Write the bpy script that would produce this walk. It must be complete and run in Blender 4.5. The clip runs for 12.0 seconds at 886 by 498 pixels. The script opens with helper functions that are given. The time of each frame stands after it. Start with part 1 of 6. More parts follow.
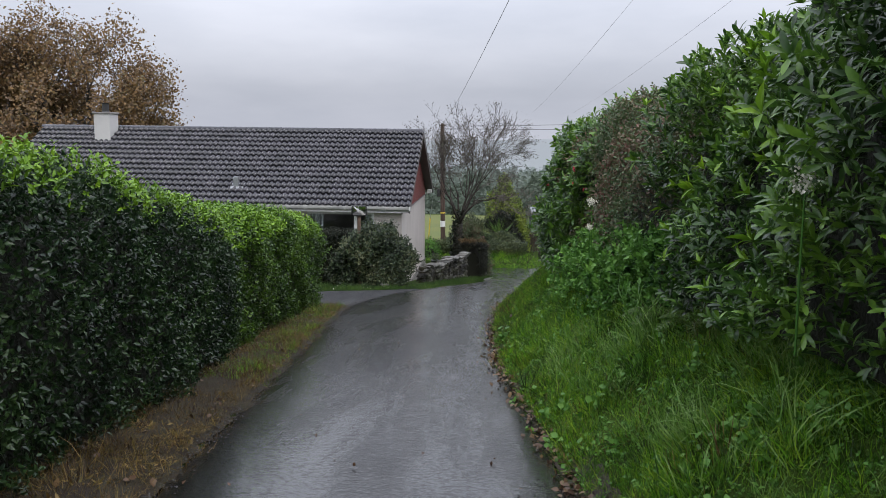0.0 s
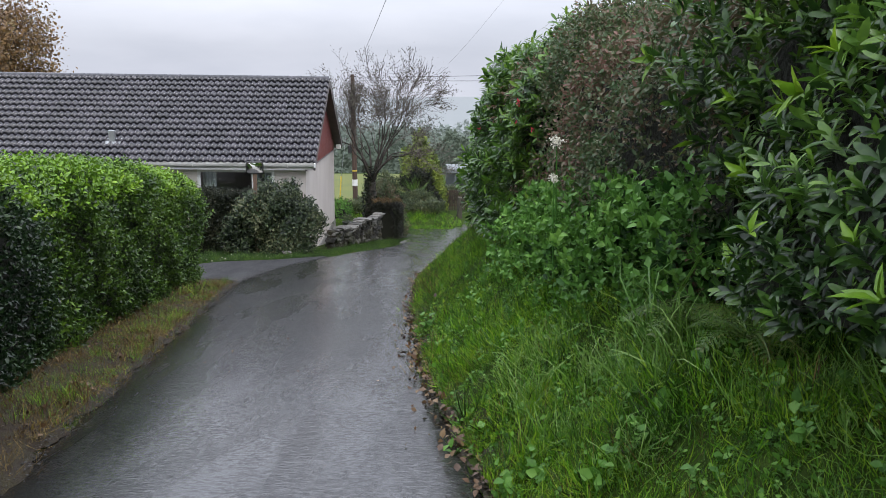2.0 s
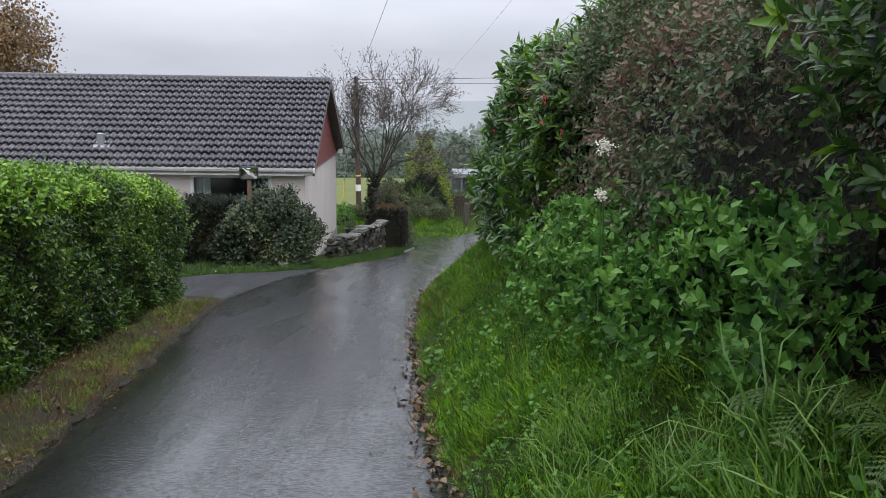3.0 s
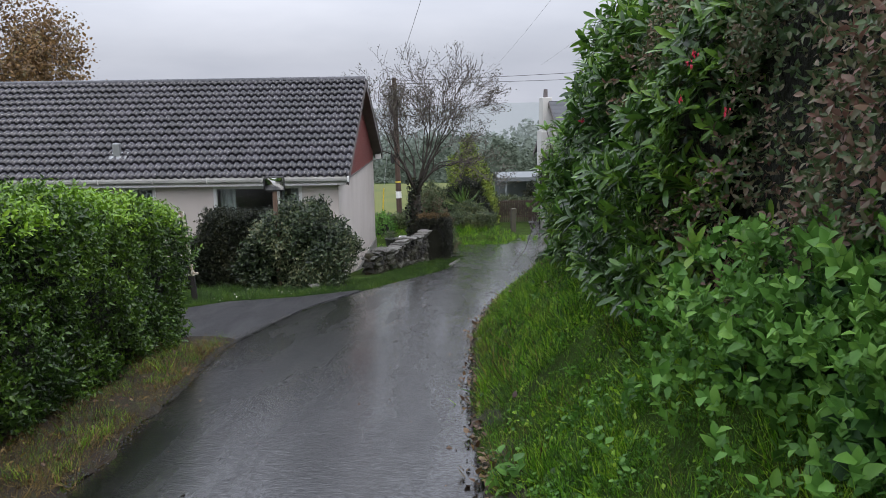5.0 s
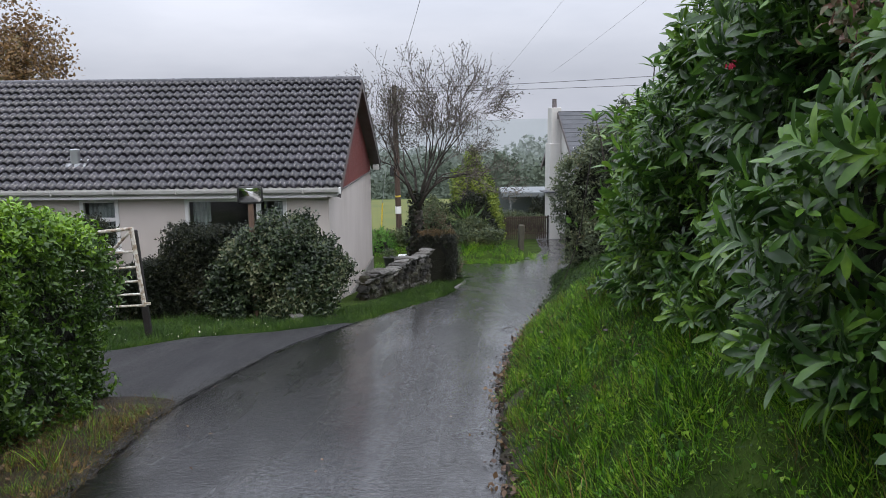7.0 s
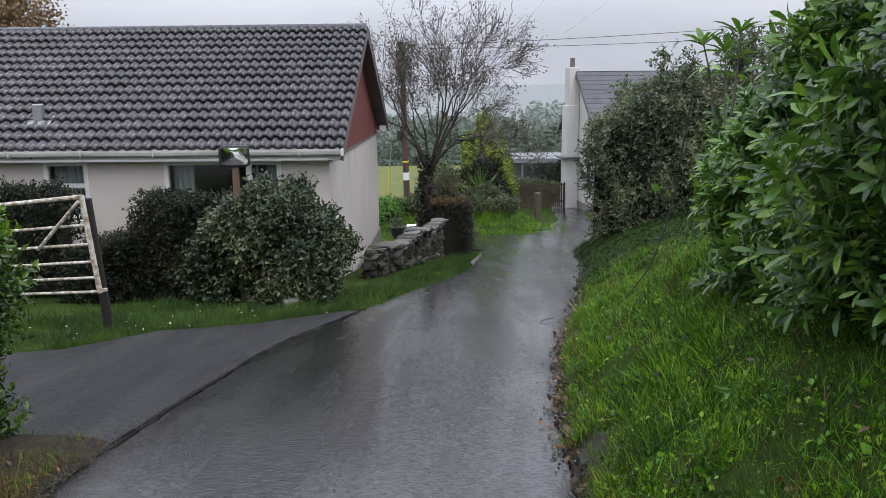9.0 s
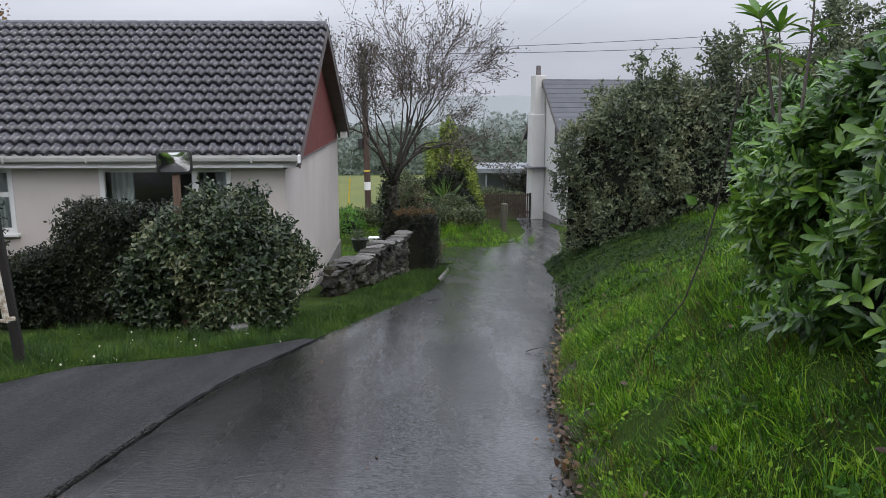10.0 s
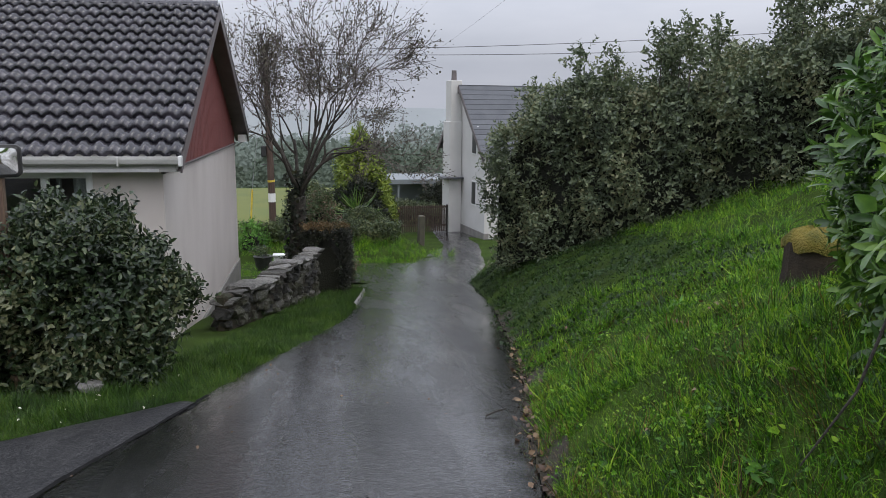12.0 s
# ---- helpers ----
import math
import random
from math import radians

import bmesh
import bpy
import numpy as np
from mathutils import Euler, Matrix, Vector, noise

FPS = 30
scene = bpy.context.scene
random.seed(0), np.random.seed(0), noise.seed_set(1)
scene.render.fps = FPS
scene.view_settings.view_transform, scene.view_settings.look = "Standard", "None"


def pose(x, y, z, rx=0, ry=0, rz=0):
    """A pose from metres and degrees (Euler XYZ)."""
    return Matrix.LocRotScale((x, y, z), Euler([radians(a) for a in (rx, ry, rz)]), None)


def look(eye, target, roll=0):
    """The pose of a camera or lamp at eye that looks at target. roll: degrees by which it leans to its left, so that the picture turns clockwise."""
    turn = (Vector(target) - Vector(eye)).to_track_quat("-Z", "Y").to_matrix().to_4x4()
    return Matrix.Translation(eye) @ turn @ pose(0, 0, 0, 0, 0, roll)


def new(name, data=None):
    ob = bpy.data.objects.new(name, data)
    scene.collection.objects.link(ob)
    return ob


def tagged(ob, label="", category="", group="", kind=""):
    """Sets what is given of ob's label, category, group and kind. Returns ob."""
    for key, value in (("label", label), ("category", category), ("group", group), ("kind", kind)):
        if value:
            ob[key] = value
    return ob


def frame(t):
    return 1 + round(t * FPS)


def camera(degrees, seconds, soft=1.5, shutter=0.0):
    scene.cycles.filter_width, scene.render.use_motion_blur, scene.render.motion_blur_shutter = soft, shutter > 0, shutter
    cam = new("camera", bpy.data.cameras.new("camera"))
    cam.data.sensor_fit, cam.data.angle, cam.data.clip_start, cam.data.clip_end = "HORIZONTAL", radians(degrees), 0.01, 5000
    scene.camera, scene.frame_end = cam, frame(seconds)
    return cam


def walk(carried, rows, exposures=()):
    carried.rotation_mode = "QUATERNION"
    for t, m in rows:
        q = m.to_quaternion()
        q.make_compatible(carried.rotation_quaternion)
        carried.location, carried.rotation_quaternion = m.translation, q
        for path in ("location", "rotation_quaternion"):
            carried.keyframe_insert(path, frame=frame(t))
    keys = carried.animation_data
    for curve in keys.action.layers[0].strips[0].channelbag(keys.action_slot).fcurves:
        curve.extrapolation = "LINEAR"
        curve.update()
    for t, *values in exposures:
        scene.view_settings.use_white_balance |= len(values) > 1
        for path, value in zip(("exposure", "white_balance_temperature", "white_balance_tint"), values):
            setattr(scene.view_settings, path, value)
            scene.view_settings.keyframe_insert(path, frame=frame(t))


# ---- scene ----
cam = camera(58.0, 12.0, soft=0.9)
PATH = [
    (0, (0.682, 1.579, 1.584), (0.545, 3.553, 1.291), 0.7),
    (0.5, (0.678, 2.209, 1.462), (0.571, 4.184, 1.165), 0.2),
    (1, (0.617, 2.809, 1.384), (0.588, 4.785, 1.077), 0.9),
    (1.5, (0.625, 3.503, 1.306), (0.659, 5.471, 0.949), 0.5),
    (2, (0.635, 4.16, 1.238), (0.71, 6.12, 0.847), 0.7),
    (2.5, (0.641, 4.824, 1.198), (0.732, 6.781, 0.799), 0.9),
    (3, (0.649, 5.465, 1.157), (0.711, 7.427, 0.776), 0.8),
    (3.2, (0.622, 5.726, 1.11), (0.671, 7.691, 0.74), 0.7),
    (4.8, (0.522, 7.564, 1.006), (0.501, 9.523, 0.607), -0.7),
    (5, (0.516, 7.834, 0.972), (0.473, 9.799, 0.6), -0.9),
    (5.5, (0.447, 8.498, 0.897), (0.389, 10.463, 0.53), -0.7),
    (6, (0.374, 9.172, 0.824), (0.322, 11.139, 0.462), -1.2),
    (6.5, (0.363, 9.827, 0.75), (0.313, 11.799, 0.42), -0.6),
    (6.7, (0.354, 10.101, 0.691), (0.316, 12.073, 0.364), -0.6),
    (8.3, (0.117, 11.904, 0.428), (0.03, 13.866, 0.048), -1.6),
    (8.5, (0.1, 12.144, 0.411), (0.01, 14.105, 0.029), -1.3),
    (9, (0.028, 12.736, 0.313), (-0.027, 14.692, -0.099), -0.6),
    (9.5, (-0.082, 13.4, 0.231), (-0.082, 15.356, -0.186), -1.0),
    (10, (-0.132, 14.023, 0.156), (-0.087, 15.984, -0.232), -0.0),
    (10.5, (-0.198, 14.628, 0.081), (-0.086, 16.588, -0.301), -0.3),
    (11, (-0.201, 15.255, -0.009), (-0.061, 17.214, -0.385), -0.3),
    (11.5, (-0.251, 15.817, -0.1), (0.008, 17.763, -0.48), 0.5),
    (12, (-0.227, 16.389, -0.183), (0.045, 18.338, -0.539), 0.5),
]
walk(cam, [(t, look(eye, target, roll)) for t, eye, target, roll in PATH], [(0.0, 0.16), (1.5, 0.40), (2.4, 0.56), (3.2, 0.36), (5.5, 0.27), (8.5, 0.28), (9.1, 0.32), (10.0, 0.22), (12.0, 0.08)])

# ---- sky and sun: a wet, overcast autumn day ----
world = bpy.data.worlds.new("overcast_sky")
scene.world = world
world.use_nodes = True
wn, wl = world.node_tree.nodes, world.node_tree.links
wn.clear()
w_out, w_bg = wn.new("ShaderNodeOutputWorld"), wn.new("ShaderNodeBackground")
w_sky = wn.new("ShaderNodeTexSky")
w_sky.sky_type, w_sky.sun_disc = "NISHITA", False
w_sky.sun_elevation, w_sky.sun_rotation = radians(38), radians(160)
w_sky.air_density, w_sky.dust_density, w_sky.ozone_density = 1.0, 4.0, 1.0
w_dim = wn.new("ShaderNodeMixRGB")
w_dim.blend_type, w_dim.inputs[0].default_value = "MULTIPLY", 1.0
w_dim.inputs[2].default_value = (0.1, 0.1, 0.1, 1)
w_map, w_cloud, w_ramp = wn.new("ShaderNodeMapping"), wn.new("ShaderNodeTexNoise"), wn.new("ShaderNodeValToRGB")
w_co = wn.new("ShaderNodeTexCoord")
w_map.inputs["Scale"].default_value = (1.2, 1.2, 4.5)
w_cloud.inputs["Scale"].default_value, w_cloud.inputs["Detail"].default_value, w_cloud.inputs["Roughness"].default_value = 1.6, 6.0, 0.55
w_ramp.color_ramp.elements[0].position, w_ramp.color_ramp.elements[0].color = 0.3, (0.49, 0.52, 0.61, 1)
w_ramp.color_ramp.elements[1].position, w_ramp.color_ramp.elements[1].color = 0.7, (0.68, 0.70, 0.79, 1)
w_mix = wn.new("ShaderNodeMixRGB")
w_mix.inputs[0].default_value = 0.9
wl.new(w_co.outputs["Generated"], w_map.inputs[0])
wl.new(w_map.outputs[0], w_cloud.inputs["Vector"])
wl.new(w_cloud.outputs["Fac"], w_ramp.inputs[0])
wl.new(w_sky.outputs[0], w_dim.inputs[1])
wl.new(w_dim.outputs[0], w_mix.inputs[1])
wl.new(w_ramp.outputs[0], w_mix.inputs[2])
w_sep, w_lift = wn.new("ShaderNodeSeparateXYZ"), wn.new("ShaderNodeMapRange")
wl.new(w_co.outputs["Generated"], w_sep.inputs[0])
w_lift.inputs["From Min"].default_value, w_lift.inputs["From Max"].default_value = 0.05, 0.62
w_lift.inputs["To Min"].default_value, w_lift.inputs["To Max"].default_value = 0.89, 2.6
wl.new(w_sep.outputs["Z"], w_lift.inputs["Value"])
wl.new(w_lift.outputs[0], w_bg.inputs[1])
wl.new(w_mix.outputs[0], w_bg.inputs[0])
wl.new(w_bg.outputs[0], w_out.inputs[0])

sun = new("sun", bpy.data.lights.new("sun", "SUN"))
sun.data.energy, sun.data.angle, sun.data.color = 0.8, radians(25), (1.0, 0.97, 0.93)
sun.matrix_world = look((0, 0, 30), (-8, 14, 0))

# ---- materials ----
def srgb(r, g, b):
    return tuple(((c / 12.92) if c <= 0.04045 else ((c + 0.055) / 1.055) ** 2.4) for c in (r / 255, g / 255, b / 255)) + (1,)


def material(name, colours, rough=0.6, scale=4.0, bump=0.3, bump_scale=60.0, rand="none", metal=0.0, spread=0.0, detail=5.0, spec=0.5, dist=0.01, stretch=(1, 1, 1), coat=0.0):
    """A surface with a colour ramp over noise at two scales, a relief, and an optional shift per island or per object."""
    m = bpy.data.materials.new(name)
    m.use_nodes = True
    n, l = m.node_tree.nodes, m.node_tree.links
    p = n["Principled BSDF"]
    co, mp = n.new("ShaderNodeTexCoord"), n.new("ShaderNodeMapping")
    mp.inputs["Scale"].default_value = stretch
    l.new(co.outputs["Object"], mp.inputs[0])
    a, b = n.new("ShaderNodeTexNoise"), n.new("ShaderNodeTexNoise")
    a.inputs["Scale"].default_value, a.inputs["Detail"].default_value = scale, detail
    b.inputs["Scale"].default_value, b.inputs["Detail"].default_value = bump_scale, 4.0
    for t in (a, b):
        l.new(mp.outputs[0], t.inputs["Vector"])
    add = n.new("ShaderNodeMath")
    add.operation = "MULTIPLY_ADD"
    l.new(b.outputs["Fac"], add.inputs[0])
    add.inputs[1].default_value = 0.35
    l.new(a.outputs["Fac"], add.inputs[2])
    last = add.outputs[0]
    if rand != "none":
        g = n.new("ShaderNodeNewGeometry" if rand == "island" else "ShaderNodeObjectInfo")
        ad = n.new("ShaderNodeMath")
        ad.operation = "MULTIPLY_ADD"
        l.new(g.outputs["Random Per Island" if rand == "island" else "Random"], ad.inputs[0])
        ad.inputs[1].default_value = spread
        l.new(last, ad.inputs[2])
        sub = n.new("ShaderNodeMath")
        sub.operation = "SUBTRACT"
        l.new(ad.outputs[0], sub.inputs[0])
        sub.inputs[1].default_value = spread / 2
        last = sub.outputs[0]
    ramp = n.new("ShaderNodeValToRGB")
    e = ramp.color_ramp.elements
    k = len(colours)
    while len(e) < k:
        e.new(0.5)
    for i, c in enumerate(colours):
        e[i].position = 0.38 + 0.6 * i / max(1, k - 1)
        e[i].color = c if len(c) == 4 else (*c, 1)
    l.new(last, ramp.inputs[0])
    l.new(ramp.outputs[0], p.inputs["Base Color"])
    p.inputs["Roughness"].default_value, p.inputs["Metallic"].default_value = rough, metal
    p.inputs["Specular IOR Level"].default_value = spec
    p.inputs["Coat Weight"].default_value = coat
    p.inputs["Coat Roughness"].default_value = 0.12
    if bump:
        bp = n.new("ShaderNodeBump")
        bp.inputs["Strength"].default_value, bp.inputs["Distance"].default_value = bump, dist
        l.new(b.outputs["Fac"], bp.inputs["Height"])
        l.new(bp.outputs[0], p.inputs["Normal"])
    return m


def leafy(name, colours, rough=0.38, through_light=0.25, spread=0.5, scale=1.2, spec=0.5):
    """Foliage: colour shifts leaf by leaf and over the plant, and some light passes through."""
    m = material(name, colours, rough, scale, 0.0, 40.0, "island", 0.0, spread, 3.0, spec)
    n, l = m.node_tree.nodes, m.node_tree.links
    p, out = n["Principled BSDF"], n["Material Output"]
    ramp = next(x for x in n if x.bl_idname == "ShaderNodeValToRGB")
    tr, mx = n.new("ShaderNodeBsdfTranslucent"), n.new("ShaderNodeMixShader")
    l.new(ramp.outputs[0], tr.inputs[0])
    mx.inputs[0].default_value = through_light
    l.new(p.outputs[0], mx.inputs[1])
    l.new(tr.outputs[0], mx.inputs[2])
    l.new(mx.outputs[0], out.inputs[0])
    return m


def wet_asphalt(name, dark, light, film, rough_dry, rough_wet, coat=0.8, film_rough=0.17, spec=0.08):
    """Chipped asphalt under a broken film of rain water."""
    m = bpy.data.materials.new(name)
    m.use_nodes = True
    n, l = m.node_tree.nodes, m.node_tree.links
    p = n["Principled BSDF"]
    co = n.new("ShaderNodeTexCoord")

    def noise_at(scale, detail, stretch=(1, 1, 1), rough=0.5):
        t = n.new("ShaderNodeTexNoise")
        t.inputs["Scale"].default_value, t.inputs["Detail"].default_value, t.inputs["Roughness"].default_value = scale, detail, rough
        mp = n.new("ShaderNodeMapping")
        mp.inputs["Scale"].default_value = stretch
        l.new(co.outputs["Object"], mp.inputs[0])
        l.new(mp.outputs[0], t.inputs["Vector"])
        return t

    chips = n.new("ShaderNodeTexVoronoi")
    chips.inputs["Scale"].default_value = 60.0
    l.new(co.outputs["Object"], chips.inputs["Vector"])
    wear, pools, fine = noise_at(0.9, 8.0, (1.6, 0.45, 1), 0.6), noise_at(0.7, 5.0, (2.2, 0.4, 1), 0.6), noise_at(38.0, 3.0, (1, 1, 1), 0.7)
    ramp = n.new("ShaderNodeValToRGB")
    ramp.color_ramp.elements[0].position, ramp.color_ramp.elements[0].color = 0.70, dark
    ramp.color_ramp.elements[1].position, ramp.color_ramp.elements[1].color = 1.0, light
    mixer = n.new("ShaderNodeMath")
    mixer.operation = "MULTIPLY_ADD"
    l.new(chips.outputs["Color"], mixer.inputs[0])
    mixer.inputs[1].default_value = 0.55
    l.new(wear.outputs["Fac"], mixer.inputs[2])
    l.new(mixer.outputs[0], ramp.inputs[0])
    l.new(ramp.outputs[0], p.inputs["Base Color"])
    rr = n.new("ShaderNodeMapRange")
    rr.inputs["From Min"].default_value, rr.inputs["From Max"].default_value = 0.38, 0.66
    rr.inputs["To Min"].default_value, rr.inputs["To Max"].default_value = rough_wet, rough_dry
    l.new(pools.outputs["Fac"], rr.inputs["Value"])
    l.new(rr.outputs[0], p.inputs["Roughness"])
    p.inputs["Specular IOR Level"].default_value = spec
    p.inputs["Coat Weight"].default_value, p.inputs["Coat Roughness"].default_value, p.inputs["Coat IOR"].default_value = coat, film_rough, 1.78
    speck, wet = noise_at(34.0, 3.0, (0.7, 1.3, 1), 0.7), n.new("ShaderNodeMath")
    wet.operation = "MULTIPLY_ADD"
    l.new(pools.outputs["Fac"], wet.inputs[0])
    wet.inputs[1].default_value = -0.7
    l.new(speck.outputs["Fac"], wet.inputs[2])
    cover = n.new("ShaderNodeMapRange")
    cover.inputs["From Min"].default_value, cover.inputs["From Max"].default_value = 0.06, 0.24
    cover.inputs["To Min"].default_value, cover.inputs["To Max"].default_value = coat * 0.55, coat
    l.new(wet.outputs[0], cover.inputs["Value"])
    l.new(cover.outputs[0], p.inputs["Coat Weight"])
    relief = n.new("ShaderNodeMapRange")
    relief.inputs["From Min"].default_value, relief.inputs["From Max"].default_value = 0.38, 0.66
    relief.inputs["To Min"].default_value, relief.inputs["To Max"].default_value = film * 0.35, film * 0.8
    l.new(pools.outputs["Fac"], relief.inputs["Value"])
    b1, b2 = n.new("ShaderNodeBump"), n.new("ShaderNodeBump")
    for q, dist in ((b1, 0.004), (b2, 0.008)):
        q.inputs["Distance"].default_value = dist
        l.new(relief.outputs[0], q.inputs["Strength"])
    l.new(chips.outputs["Distance"], b1.inputs["Height"])
    l.new(fine.outputs["Fac"], b2.inputs["Height"])
    l.new(b1.outputs[0], b2.inputs["Normal"])
    l.new(b2.outputs[0], p.inputs["Normal"])
    b3 = n.new("ShaderNodeBump")
    b3.inputs["Strength"].default_value, b3.inputs["Distance"].default_value = film * 0.16, 0.003
    l.new(fine.outputs["Fac"], b3.inputs["Height"])
    ripple, grains = noise_at(17.0, 3.0, (0.75, 1.2, 1), 0.65), noise_at(55.0, 2.0, (0.6, 1.2, 1), 0.6)
    rip = n.new("ShaderNodeMapRange")
    rip.inputs["From Min"].default_value, rip.inputs["From Max"].default_value = 0.36, 0.62
    rip.inputs["To Min"].default_value, rip.inputs["To Max"].default_value = film * 0.12, film * 0.45
    l.new(pools.outputs["Fac"], rip.inputs["Value"])
    b4, b5 = n.new("ShaderNodeBump"), n.new("ShaderNodeBump")
    for q, src, dist, prev in ((b4, ripple, 0.0045, b3), (b5, grains, 0.0055, b4)):
        q.inputs["Distance"].default_value = dist
        l.new(rip.outputs[0], q.inputs["Strength"])
        l.new(src.outputs["Fac"], q.inputs["Height"])
        l.new(prev.outputs[0], q.inputs["Normal"])
    l.new(b5.outputs[0], p.inputs["Coat Normal"])
    return m


def glass(name, tint=(0.02, 0.025, 0.03, 1), rough=0.02):
    m = bpy.data.materials.new(name)
    m.use_nodes = True
    p = m.node_tree.nodes["Principled BSDF"]
    p.inputs["Base Color"].default_value = (0.9, 0.95, 0.95, 1)
    p.inputs["Roughness"].default_value = rough
    p.inputs["Transmission Weight"].default_value = 1.0
    p.inputs["IOR"].default_value = 1.45
    return m


def mirror_glass(name):
    m = bpy.data.materials.new(name)
    m.use_nodes = True
    p = m.node_tree.nodes["Principled BSDF"]
    p.inputs["Base Color"].default_value = (0.85, 0.88, 0.88, 1)
    p.inputs["Roughness"].default_value, p.inputs["Metallic"].default_value = 0.03, 1.0
    return m


ASPHALT = wet_asphalt("wet_asphalt", (0.002, 0.0021, 0.0024, 1), (0.026, 0.025, 0.024, 1), 0.9, 0.34, 0.22, 1.0)
ASPHALT_DRIVE = wet_asphalt("drive_asphalt", (0.005, 0.005, 0.006, 1), (0.036, 0.035, 0.035, 1), 1.8, 0.6, 0.45, 0.13, 0.35, 0.2)
SOIL = material("ground_grass", [(0.014, 0.022, 0.005), (0.03, 0.052, 0.009), (0.05, 0.085, 0.013)], 0.95, 1.5, 0.6, 45.0, dist=0.03, spec=0.08)
EARTH = material("bank_earth", [(0.010, 0.008, 0.005), (0.028, 0.020, 0.011), (0.02, 0.03, 0.009)], 0.9, 3.0, 0.6, 50.0, dist=0.03)
VERGE = material("verge_litter", [(0.008, 0.005, 0.003), (0.028, 0.016, 0.007), (0.034, 0.028, 0.008), (0.08, 0.048, 0.022)], 0.85, 7.0, 1.0, 90.0, dist=0.04)
FIELD = material("mown_field", [(0.050, 0.078, 0.009), (0.105, 0.118, 0.012), (0.070, 0.100, 0.012)], 0.9, 0.22, 0.3, 8.0, stretch=(1, 0.25, 1))
RENDER_WALL = material("painted_roughcast", [(0.41, 0.365, 0.335), (0.50, 0.455, 0.42), (0.55, 0.505, 0.47), (0.57, 0.525, 0.49)], 0.85, 0.9, 0.3, 120.0, dist=0.004, stretch=(1, 1, 0.5), detail=8.0)
PLINTH = material("grey_plinth", [(0.16, 0.15, 0.14), (0.28, 0.27, 0.25)], 0.8, 3.0, 0.4, 120.0)
WHITE_WALL = material("white_roughcast", [(0.50, 0.49, 0.47), (0.62, 0.61, 0.59)], 0.85, 0.7, 0.3, 120.0)
TILE = material("concrete_tile", [(0.004, 0.004, 0.006), (0.012, 0.011, 0.016), (0.055, 0.050, 0.062)], 0.2, 6.0, 0.45, 90.0, "object", 0.0, 0.35, spec=0.8, dist=0.004, coat=0.0)
TILE_FAR = material("concrete_tile_far", [(0.004, 0.004, 0.006), (0.012, 0.011, 0.016), (0.055, 0.050, 0.062)], 0.2, 6.0, 0.45, 90.0, "island", 0.0, 0.35, spec=0.8, dist=0.004, coat=0.0)
SLATE = material("slate", [(0.05, 0.054, 0.062), (0.085, 0.09, 0.10)], 0.45, 2.0, 0.3, 30.0, "island", 0.0, 0.3)
RED_CLAD = material("red_cladding", [(0.13, 0.028, 0.024), (0.20, 0.045, 0.038)], 0.6, 3.0, 0.3, 60.0, "object", 0.0, 0.25, stretch=(3, 3, 0.4))
UPVC = material("white_upvc", [(0.62, 0.63, 0.62), (0.74, 0.74, 0.73)], 0.35, 2.0, 0.1, 30.0)
UPVC_OLD = material("weathered_white_gutter", [(0.26, 0.26, 0.24), (0.44, 0.44, 0.42), (0.55, 0.55, 0.53)], 0.45, 3.0, 0.15, 30.0, stretch=(0.6, 3, 3))
BARGE = material("dark_bargeboard", [(0.09, 0.075, 0.075), (0.16, 0.14, 0.14)], 0.5, 3.0, 0.2, 50.0)
CURTAIN = material("curtain_cloth", [(0.30, 0.33, 0.32), (0.50, 0.53, 0.51)], 0.9, 3.0, 0.3, 120.0, stretch=(6, 6, 0.5))
ROOM = material("dim_room", [(0.16, 0.15, 0.14), (0.30, 0.28, 0.26)], 0.9, 1.0)
GLASS = glass("window_glass")
MIRROR = mirror_glass("mirror_glass")
BLACK = material("black_rubber", [(0.012, 0.012, 0.012), (0.03, 0.03, 0.03)], 0.5, 8.0, 0.2)
POST_WOOD = material("weathered_post", [(0.06, 0.04, 0.03), (0.13, 0.08, 0.055), (0.10, 0.09, 0.05)], 0.75, 4.0, 0.5, 60.0, stretch=(6, 6, 0.6), dist=0.01)
POLE_WOOD = material("creosote_pole", [(0.045, 0.028, 0.02), (0.09, 0.055, 0.04)], 0.7, 3.0, 0.4, 40.0, stretch=(8, 8, 0.4))
DARK_POST = material("tarred_post", [(0.008, 0.007, 0.006), (0.022, 0.018, 0.016)], 0.9, 5.0, 0.5, 50.0, stretch=(5, 5, 0.6))
GATE_PAINT = material("chipped_white_paint", [(0.10, 0.05, 0.025), (0.30, 0.24, 0.17), (0.58, 0.56, 0.50), (0.66, 0.65, 0.61)], 0.5, 14.0, 0.3, 70.0)
FENCE_WOOD = material("dark_fence", [(0.035, 0.024, 0.017), (0.075, 0.052, 0.038)], 0.75, 4.0, 0.4, 50.0, "object", 0.0, 0.2, stretch=(5, 5, 0.5))
BARK = material("bark", [(0.016, 0.014, 0.011), (0.04, 0.033, 0.027), (0.032, 0.038, 0.02)], 0.85, 5.0, 0.7, 40.0, stretch=(4, 4, 0.8), dist=0.02)
TWIG = material("twig_bark", [(0.055, 0.044, 0.038), (0.11, 0.09, 0.08)], 0.8, 6.0, 0.2, 40.0)
STONE = material("mossy_field_stone", [(0.008, 0.008, 0.007), (0.024, 0.022, 0.018), (0.045, 0.046, 0.02), (0.13, 0.125, 0.115)], 0.5, 5.0, 0.8, 40.0, "object", 0.0, 0.5, dist=0.02)
